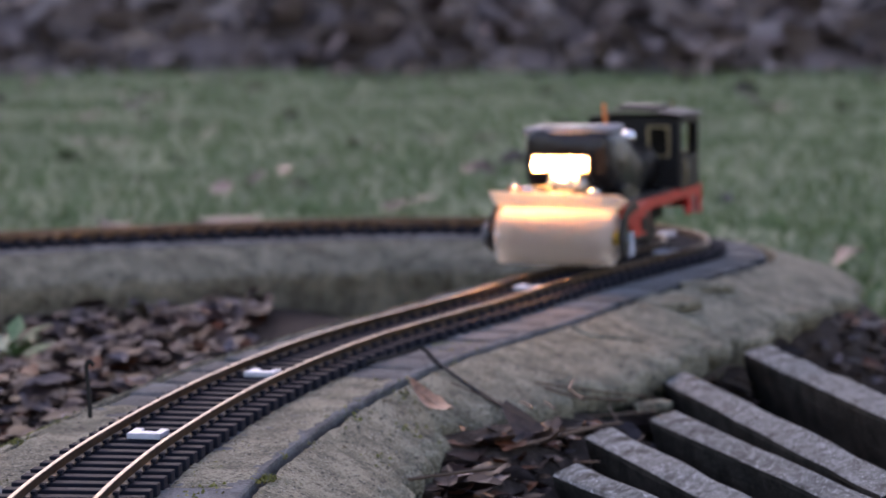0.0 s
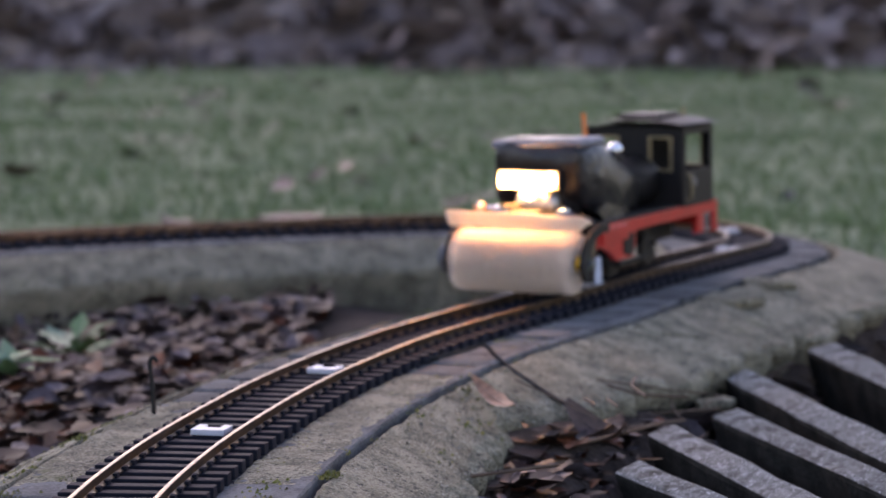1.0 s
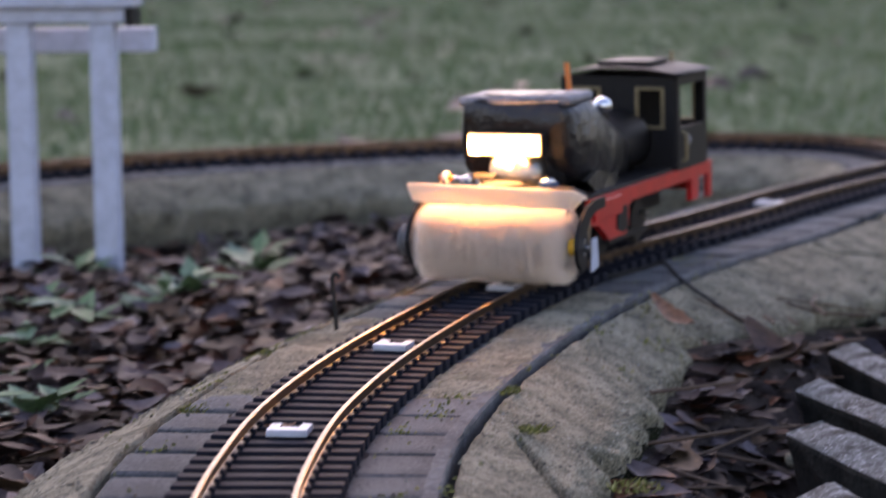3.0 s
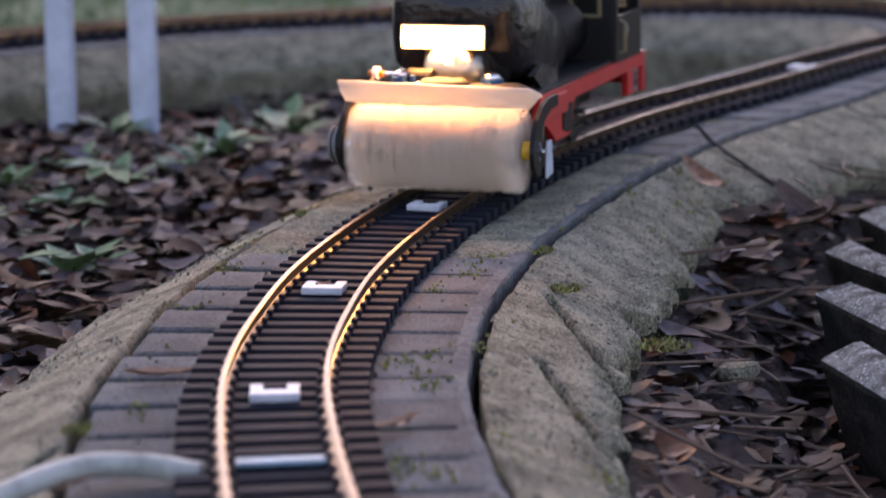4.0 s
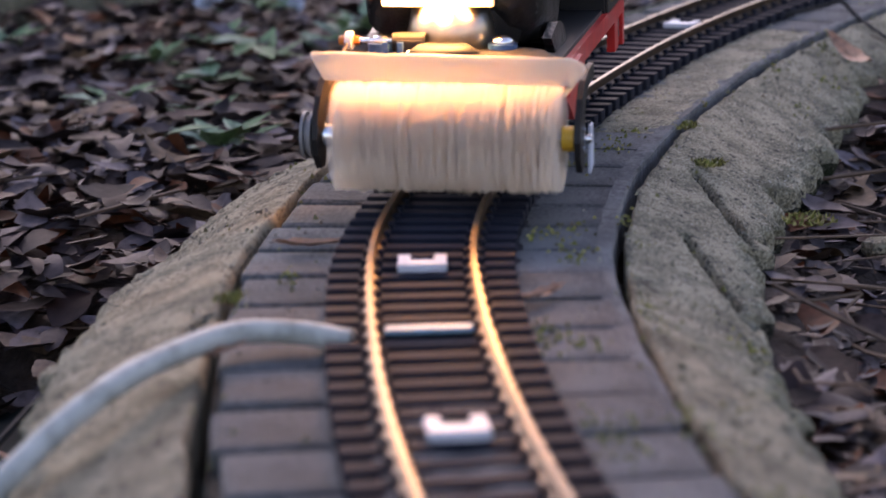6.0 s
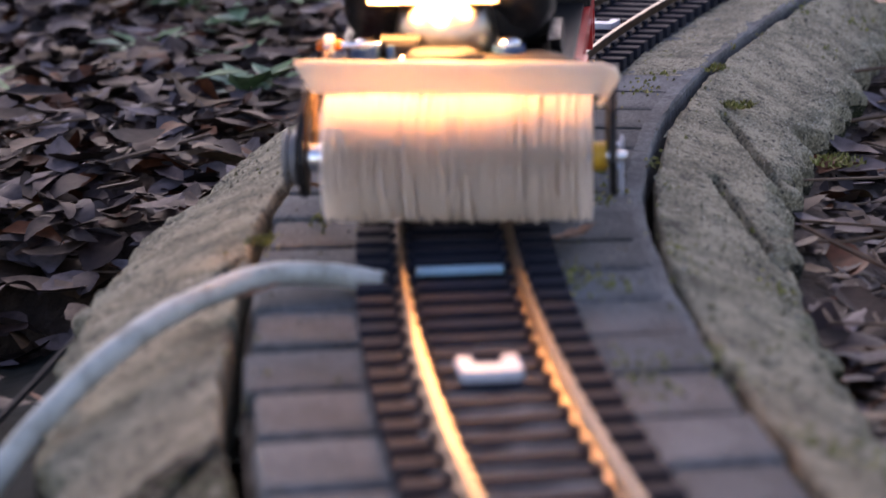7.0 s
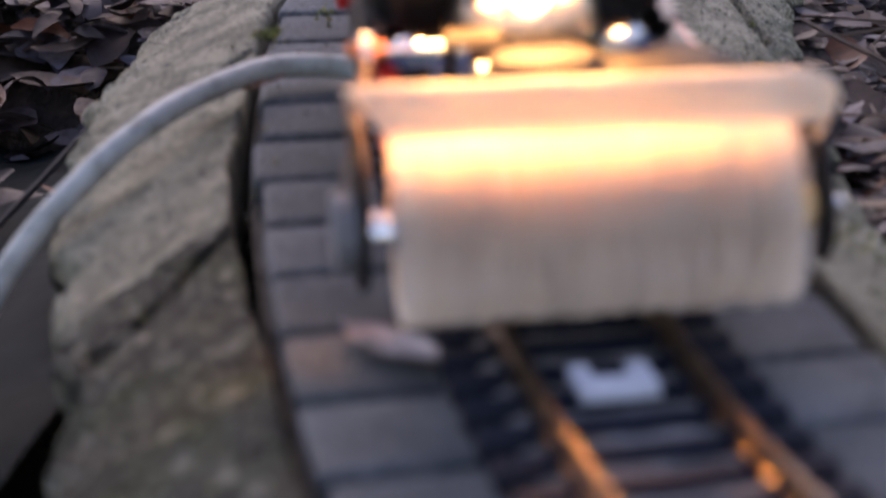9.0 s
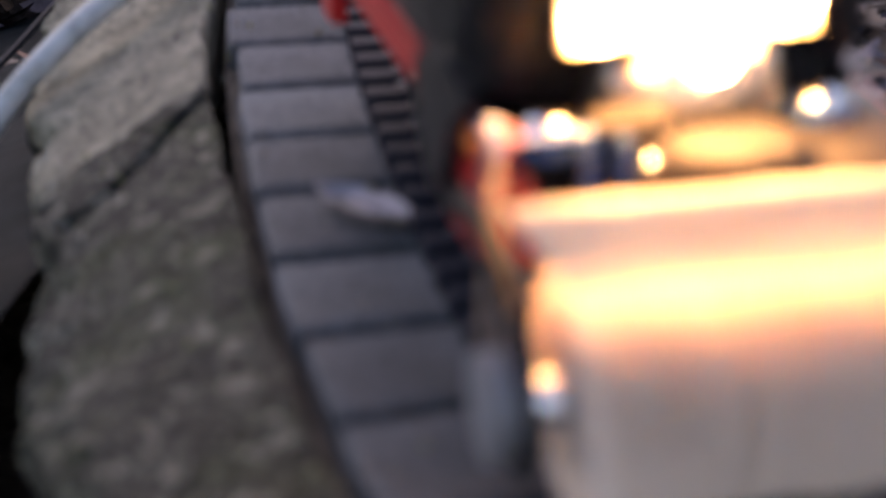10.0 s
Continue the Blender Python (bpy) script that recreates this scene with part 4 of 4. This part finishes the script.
    # the superstructure sits low over the footplate
    for ob in loco.children:
        if ob not in (brush, guard) and ob not in WHEELS:
            for v in ob.data.vertices:
                v.co.z = min(v.co.z, 0.057 + (v.co.z - 0.057) * (0.90 if v.co.x > -0.25 else 0.84))
    return loco, brush


WHEELS = []


# ---- loose things by the line ----
def concrete_slab(length, width, thick, seed):
    """A concrete edging slab with worn corners."""
    rng = random.Random(seed)
    bm = bmesh.new()
    box(bm, (length / 2, -width / 2, -thick / 2), (length, width, thick), bevel=0.004)
    bmesh.ops.subdivide_edges(bm, edges=[e for e in bm.edges if e.calc_length() > 0.03], cuts=9, use_grid_fill=True)
    for v in bm.verts:
        n = noise.noise(v.co * 30 + Vector((seed * 7.3, 0, 0)))
        v.co += v.normal * (0.0024 * n + 0.0016 * noise.noise(v.co * 130 + Vector((seed, 3, 0)))) + Vector((0, 0, 0.0008 * rng.uniform(-1, 1)))
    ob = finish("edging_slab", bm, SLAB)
    ob.data.materials.append(SLAB_SHADE)
    # Upward top faces keep the lichen; every other face gets painted shade.
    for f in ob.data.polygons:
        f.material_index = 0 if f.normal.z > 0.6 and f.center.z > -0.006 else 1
    tagged(ob, "weathered grey concrete slab with pale lichen, leaning by the kerb", "slab", "stacked concrete slabs")
    return ob


def build_slabs():
    # near upper corner, direction along the slab, and lean
    for k, (x, y, z, turn, dip, tilt) in enumerate(((0.3031, 2.2368, -0.050, -79, 1, 15), (0.2104, 2.0993, -0.050, -78, 1, 16), (0.1824, 1.9136, -0.050, -73, 1, 16), (0.1287, 1.8445, -0.050, -74, 1, 16), (0.0918, 1.7074, -0.050, -66, 1, 18), (0.088, 1.58, -0.050, -69, 1, 16), (0.0821, 1.4061, -0.050, -70, 1, 20))):
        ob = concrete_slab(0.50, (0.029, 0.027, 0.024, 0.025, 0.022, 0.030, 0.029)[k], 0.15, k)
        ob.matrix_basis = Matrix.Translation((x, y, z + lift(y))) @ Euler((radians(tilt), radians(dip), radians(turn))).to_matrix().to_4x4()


def build_stand():
    """A white plastic trestle that stands in the bed inside the loop."""
    stand = new("white_stand")
    tagged(stand, "white plastic trestle stand on the leafy bed", "stand")
    y0, up = 2.388, lift(2.388)
    for name, c, size, material, label in (
            ("leg", (-0.579, y0, 0.034), (0.025, 0.023, 0.285), WHITE, ""), ("leg", (-0.665, y0, 0.034), (0.025, 0.023, 0.285), WHITE, ""),
            ("top_beam", (-0.720, y0 - 0.004, 0.201), (0.356, 0.045, 0.037), WHITE, ""), ("lower_rail", (-0.729, y0 + 0.002, 0.174), (0.356, 0.036, 0.015), WHITE, ""),
            ("back_rail", (-0.720, y0 + 0.071, 0.147), (0.356, 0.023, 0.025), WHITE, ""), ("end_cap", (-0.549, y0, 0.172), (0.009, 0.039, 0.019), BLACK, "black end cap")):
        part(name, box(bmesh.new(), (c[0], c[1], c[2] + up), size, bevel=0.002), material, stand, label)


def build_hose():
    pts = spline([(-0.212, 0.952, -0.0068), (-0.235, 0.957, -0.0050), (-0.262, 0.945, -0.003), (-0.284, 0.905, -0.005), (-0.300, 0.868, -0.012), (-0.318, 0.838, -0.028), (-0.333, 0.815, -0.047), (-0.345, 0.78, -0.075), (-0.352, 0.74, -0.105), (-0.36, 0.68, -0.14), (-0.37, 0.6, -0.16)], 6)
    ob = new("garden_hose")
    part("tube", pipe(bmesh.new(), pts - np.array((0, 0, 0.0025)), 0.0052, 14), TUBE, ob, smooth=True)
    part("cut_end", rod(bmesh.new(), pts[0] + np.array((0.0006, 0, -0.0025)), pts[0] - np.array((0.002, 0, 0.0025)), 0.0056, 16), TUBE, ob, "blunt cut end of the tube")
    tagged(ob, "chalky pale plastic tube ending at the sleepers", "tube")


def wire(points, r, label):
    ob = finish("wire", pipe(bmesh.new(), [(x, y, z + lift(y)) for x, y, z in spline(points, 6)], r, 6), WIRE)
    tagged(ob, label, "wire")


def build_wires():
    wire([(-0.2479, 1.6982, -0.022), (-0.2489, 1.6978, 0.005), (-0.2503, 1.6974, 0.021), (-0.2479, 1.6974, 0.025), (-0.245, 1.6974, 0.022)], 0.0016, "short black wire stake standing in the kerb")
    wire([(-0.1784, 1.9821, -0.014), (-0.2118, 1.9594, -0.018), (-0.2516, 1.787, -0.028), (-0.2868, 1.6535, -0.036), (-0.3293, 1.5142, -0.045), (-0.3465, 1.4061, -0.05)], 0.0011, "thin dark wire along the kerb edge")
    wire([(-0.0949, 1.8982, -0.013), (-0.0569, 1.9251, -0.012), (-0.0303, 1.9404, -0.008), (-0.0174, 1.9412, -0.005), (-0.0038, 1.9274, -0.016), (0.0205, 1.8943, -0.028), (0.057, 1.8609, -0.046), (0.0773, 1.8247, -0.056)], 0.0018, "bent black wire running from the track over the kerb")
    wire([(-0.37, 1.22, -0.055), (-0.395, 1.12, -0.075), (-0.41, 1.03, -0.095), (-0.43, 0.9, -0.12)], 0.002, "thin dry twig beside the kerb")


def single_leaf(name, c, length, width, turn, material, label, bend=0.5, tilt=(0, 0)):
    rng = np.random.default_rng(int(abs(c[0]) * 1000))
    bm = bmesh.new()
    n = 9
    rows = []
    for i in range(n):
        u = i / (n - 1)
        w = width * 0.5 * math.sin(math.pi * min(1, u * 0.93 + 0.06)) ** 0.8
        rows.append([bm.verts.new(((u - 0.5) * length, v * w * (1 + rng.uniform(-0.12, 0.12)), bend * length * ((u - 0.5) ** 2) + 0.35 * w * v * v + 0.0006 * rng.normal())) for v in (-1, -0.5, 0, 0.5, 1)])
    for a, b in zip(rows, rows[1:]):
        for k in range(4):
            bm.faces.new((a[k], a[k + 1], b[k + 1], b[k]))
    rib = [((i / 8 - 0.5) * length * 1.12, 0, bend * length * ((i / 8 - 0.5) ** 2) + 0.0006) for i in range(9)]
    pipe(bm, rib, 0.0005, 5)
    ob = finish(name, bm, material, smooth=True)
    ob.matrix_basis = Matrix.Translation((c[0], c[1], c[2] + lift(c[1]))) @ Euler((radians(tilt[0]), radians(tilt[1]), radians(turn))).to_matrix().to_4x4()
    tagged(ob, label, "leaf")


def build_single_leaves():
    single_leaf("fallen_leaf", (-0.146, 0.645, -0.0125), 0.044, 0.016, -34, PALELEAF, "pale grey withered leaf on a paver", 0.25)
    single_leaf("fallen_leaf", (-0.0078, 1.7993, -0.024), 0.075, 0.013, -66, RUSTLEAF, "narrow rust-brown leaf on the concrete", 0.5, (20, 8))
    single_leaf("fallen_leaf", (0.0726, 1.8198, -0.055), 0.075, 0.022, -56, DARKLEAF, "large curled dark brown leaf by the kerb", 1.2, (25, 6))
    single_leaf("fallen_leaf", (-0.268, 0.93, -0.010), 0.03, 0.007, 15, RUSTLEAF, "small red-brown leaf on the kerb", 0.6)
    single_leaf("fallen_leaf", (-0.272, 1.14, -0.012), 0.034, 0.011, 5, RUSTLEAF, "small orange-brown leaf on a paver", 0.2)
    single_leaf("fallen_leaf", (-0.2269, 1.3285, -0.005), 0.016, 0.009, 20, RUSTLEAF, "scrap of orange leaf between the rails", 0.3)
    single_leaf("fallen_leaf", (-0.145, 1.05, -0.012), 0.03, 0.008, 55, RUSTLEAF, "tan leaf fragment on a paver", 0.3)


def moss_tuft(x, y, z, r, seed):
    rng = np.random.default_rng(seed)
    verts, faces = [], []
    for _ in range(90):
        a, d = rng.uniform(0, 6.28), r * math.sqrt(rng.random())
        px, py, h, w = x + d * math.cos(a), y + d * math.sin(a), rng.uniform(0.001, 0.0028), 0.0013
        b, k = rng.uniform(0, 6.28), len(verts)
        lx, ly = rng.normal(0, 0.002, 2)
        verts += [(px - w * math.cos(b), py - w * math.sin(b), z - 0.001), (px + w * math.cos(b), py + w * math.sin(b), z - 0.001), (px + lx, py + ly, z + h)]
        faces.append((k, k + 1, k + 2))
    ob = from_arrays("moss_tuft", verts, faces, MOSS)
    tagged(ob, "yellow-green moss tuft on the concrete", "moss", "moss tufts on the kerb", kind="stuff")


def weed(x, y, z, r, count, seed):
    rng = np.random.default_rng(seed)
    verts, faces = [], []
    for i in range(count):
        a = 6.28 * i / count + rng.uniform(-0.3, 0.3)
        c = (x + 0.5 * r * math.cos(a), y + 0.5 * r * math.sin(a), z + r * rng.uniform(0.1, 0.5))
        m = Matrix.Translation(c) @ Matrix.Rotation(a, 4, "Z") @ Matrix.Rotation(rng.uniform(-0.7, 0.1), 4, "Y")
        k, w = len(verts), r * 0.22
        verts += [m @ Vector(v) for v in ((-r / 2, 0, 0), (0, -w, 0.002), (r / 2, 0, -0.002), (0, w, 0.002))]
        faces += [(k, k + 1, k + 2), (k, k + 2, k + 3)]
    ob = from_arrays("weed", verts, faces, WEED)
    tagged(ob, "small green weed growing among dead leaves", "weed", "weeds in the beds", kind="stuff")


def concrete_chunk(x, y, r, thick, seed):
    """A flat broken lump of concrete with a jagged outline, lying on the crumbled edge."""
    rng = random.Random(seed)
    bm = bmesh.new()
    n = 26
    rim = [r * (1 + 0.22 * noise.noise(Vector((math.cos(a) * 1.3, math.sin(a) * 1.3, seed))) + rng.uniform(-0.09, 0.09)) for a in (2 * math.pi * k / n for k in range(n))]
    rings = []
    for u, z in ((0.75, 0.0), (0.96, 0.28), (1.0, 0.62), (0.93, 0.92), (0.62, 1.0), (0.3, 1.02)):
        ring = []
        for k in range(n):
            a, d = 2 * math.pi * k / n, rim[k] * u
            ring.append(bm.verts.new((d * math.cos(a), 0.7 * d * math.sin(a), thick * (z - 0.5) + 0.003 * noise.noise(Vector((d * math.cos(a) * 60, d * math.sin(a) * 60, seed))))))
        rings.append(ring)
    for a, b in zip(rings, rings[1:]):
        for k in range(n):
            bm.faces.new((a[k], a[(k + 1) % n], b[(k + 1) % n], b[k]))
    bm.faces.new(rings[-1])
    bm.faces.new(rings[0][::-1])
    bmesh.ops.recalc_face_normals(bm, faces=bm.faces)
    ob = finish("concrete_chunk", bm, CONCRETE)
    ob.matrix_basis = Matrix.Translation((x, y, lift(y) - 0.0165 - 0.034 * max(0.0, abs(off_line(x, y)) - 0.094) / 0.075 + 0.2 * thick)) @ Euler((rng.uniform(-0.08, 0.08), rng.uniform(-0.02, 0.14), rng.uniform(0, 6.28))).to_matrix().to_4x4()
    tagged(ob, "flat broken lump of weathered concrete on the crumbled kerb edge", "concrete lump", "broken lumps of concrete")


def build_chunks():
    for k, (x, y, r, thick) in enumerate(((0.212, 2.31, 0.034, 0.012), (0.240, 2.21, 0.030, 0.016), (0.288, 2.30, 0.040, 0.014), (0.345, 2.42, 0.042, 0.018), (0.175, 2.02, 0.022, 0.010), (0.265, 2.42, 0.030, 0.010), (0.075, 1.62, 0.014, 0.009), (0.012, 1.42, 0.016, 0.010))):
        concrete_chunk(x, y, r, thick, k + 1)


def build_twigs():
    """Thin dry twigs and leaf stalks strewn over the litter on both sides."""
    rng = np.random.default_rng(44)
    bm = bmesh.new()
    done = 0
    while done < 130:
        x, y = (rng.uniform(-0.02, 0.35), rng.uniform(1.0, 2.3)) if done % 2 else (rng.uniform(-0.7, -0.32), rng.uniform(1.15, 2.4))
        if not (beside_kerb(x, y) if done % 2 else off_line(x, y) < -0.18):
            continue
        a, half, z = rng.uniform(0, 6.28), rng.uniform(0.018, 0.05), ground_z(x, y) + lift(y) + 0.021
        d = np.array((math.cos(a), math.sin(a), rng.normal(0, 0.12)))
        side = np.array((-d[1], d[0], 0.3)) * half * rng.normal(0, 0.18)
        c = np.array((x, y, z))
        pipe(bm, [c - half * d, c - 0.3 * half * d + side, c + 0.35 * half * d + side * 0.6, c + half * d], rng.uniform(0.0006, 0.0014), 5)
        done += 1
    tagged(finish("twigs", bm, TWIG), "thin dry twigs and stalks among the dead leaves", "twigs", kind="stuff")


def build_growth():
    for i, (x, y, d) in enumerate(((-0.091, 1.4152, 0.010), (-0.1152, 1.4963, 0.012), (-0.0298, 1.3514, 0.016), (-0.0583, 1.8515, 0.012), (-0.0718, 1.8358, 0.008), (-0.1073, 1.6196, 0.009), (-0.0333, 1.9136, 0.014), (-0.2697, 1.5499, 0.010), (-0.2779, 1.6196, 0.012), (-0.266, 1.4784, 0.009), (-0.0967, 1.7208, 0.012), (-0.0377, 1.9896, 0.018), (0.0182, 2.1215, 0.022), (-0.1097, 1.5676, 0.008), (-0.29, 1.05, 0.008), (-0.2965, 1.4333, 0.01))):
        off = abs(off_line(x, y))
        moss_tuft(x, y, -0.017 - max(0, off - 0.1) * 0.28, d, i)
    for i, (x, y, z, r, c) in enumerate(((0.0119, 1.3193, -0.13, 0.022, 9), (-0.3478, 1.7208, -0.10, 0.035, 14), (-0.3828, 1.8198, -0.13, 0.04, 12), (-0.2859, 1.8593, -0.09, 0.02, 10), (-0.4499, 1.5854, -0.14, 0.03, 10))):
        weed(x, y, z, r, c, i)
    rng = random.Random(4)
    for i in range(34):
        x, y = rng.uniform(-0.95, -0.40), rng.uniform(1.6, 2.62)
        if off_line(x, y) < -0.2:
            weed(x, y, ground_z(x, y) + 0.015, rng.uniform(0.03, 0.05), 9, 50 + i)


def build_liner():
    xs, ys = np.arange(-0.75, -0.30, 0.012), np.arange(0.35, 1.45, 0.015)

    def height(x, y):
        u = (-0.30 - x) / 0.2
        return -0.095 - 0.045 * min(1, max(0, u)) + 0.012 * wob(x, y, 9, 2) + 0.008 * math.sin(30 * (x + 0.35 * y)) * min(1, u)
    ob = grid("liner_sheet", xs, ys, height, LINER)
    tagged(ob, "creased dark grey pond liner beside the kerb", "liner", kind="structure")


def beside_kerb(x, y):
    """On the soil past the outer shoulder, short of the slabs."""
    if in_slabs(x - 0.004, y) and y < 2.25:
        return False
    k = int(np.argmin((line[:, 0] - x) ** 2 + (line[:, 1] - y) ** 2))
    return off_line(x, y) > reach(float(S[k]), 1) + 0.006


build_ground()
build_bank()
build_kerb_bed = build_kerb()
build_crust()
build_dark_fill()
build_strip()
build_pale_fill()
build_moss_crumbs()
build_grit()
build_liner()
build_track()
for s_clip in (1.8303, 1.5854, 1.3239, 1.079, 0.827, 0.611):
    rail_clip(s_of_y(s_clip))
for s_clip in (s_of_y(2.301), s_of_y(2.5964), s_loop + 0.28):
    rail_clip(s_clip)
rail_clip(s_of_y(0.96), True)
loco, brush = build_loco()
build_slabs()
build_stand()
build_hose()
build_wires()
build_single_leaves()
build_growth()
build_chunks()
build_twigs()
litter("bed_leaves", 9000, (-1.35, -0.2, 1.2, 2.9), 0.033, LEAF, "wet dead leaves heaped over the bed inside the loop", lambda x, y: off_line(x, y) < -0.165, 1, flat=0.3, lift=0.012)
litter("path_leaves", 3600, (-0.06, 0.6, 0.5, 2.62), 0.031, LEAF, "purple-brown dead leaves along the outer kerb", beside_kerb, 2, height=lambda x, y: ground_z(x, y) - 0.012, flat=0.26, lift=0.007)
litter("liner_leaves", 70, (-0.75, -0.36, 1.05, 1.45), 0.05, LEAF, "dead leaves strewn on the liner", None, 6, height=lambda x, y: -0.115, flat=0.3)
litter("lawn_leaves", 200, (-2.6, 2.6, 3.1, 9.0), 0.075, DARKLEAF, "brown leaves scattered on the lawn", None, 3, flat=0.3, lift=0.018)
blades("lawn_grass", 70000, (-3.2, 3.2, 2.65, 9.4), 0.027, BLADE, "short damp green grass", "grass", is_lawn)
build_pavers(build_kerb_bed)


# ---- what moves ----
RUN = [(0, 0.115, 2.435), (0.5, 0.0585, 2.3134), (1, 0.0115, 2.21), (1.5, -0.0233, 2.1082), (2, -0.069, 2.018), (2.5, -0.1097, 1.9276), (3, -0.142, 1.819), (3.2, -0.1532, 1.7786), (4.3, -0.2014, 1.5573), (4.5, -0.2045, 1.516), (5, -0.2168, 1.4186), (5.5, -0.2213, 1.315), (5.7, -0.2213, 1.2753), (7, -0.192, 1.0275), (7.5, -0.171, 0.9537), (8, -0.147, 0.853), (8.5, -0.116, 0.741), (9, -0.0868, 0.653), (9.5, -0.0445, 0.549), (10, -0.0055, 0.4575)]
HEADING = [(0.0, -111.5), (1.0, -117.0), (2.0, -114.2), (3.0, -109.2), (4.5, -99.6), (5.5, -94.0), (7.0, -84.6), (8.0, -77.5), (8.5, -75.0), (9.0, -72.8), (9.5, -69.8), (10.0, -67.0)]


def loco_pose(t):
    """The brush's place over the rails and the heading of the locomotive behind it."""
    p = np.array([np.interp(t, [r[0] for r in RUN], [r[k] for r in RUN]) for k in (1, 2)])
    a = radians(float(np.interp(t, [r[0] for r in HEADING], [r[1] for r in HEADING])))
    return s_of_y(p[1]), p, np.array([math.cos(a), math.sin(a)])


def motions():
    rows, rolls = [], []
    times = [k / 15 for k in range(151)]
    turns = [(k / 30, Matrix.Translation((0, 0, AXLE * MM)) @ Matrix.Rotation(radians(-82.0 * k), 4, "Y")) for k in range(301)]
    for t in times:
        best, p, h = loco_pose(t)
        axle = p - 0.19 * h
        tip = math.atan2(lift(axle[1]) - lift(p[1]), 0.19)
        rows.append((t, Matrix.Translation((*p, lift(axle[1]) - 0.19 * math.tan(tip))) @ Matrix.Rotation(math.atan2(h[1], h[0]), 4, "Z") @ Matrix.Rotation(tip, 4, "Y")))
        rolls.append((t, best))
    walk(loco, rows)
    walk(brush, turns)
    for w in WHEELS:
        base = w.location.copy()
        walk(w, [(t, Matrix.Translation(base) @ Matrix.Rotation((rolls[0][1] - s) / 0.017, 4, "Y")) for t, s in rolls])


motions()
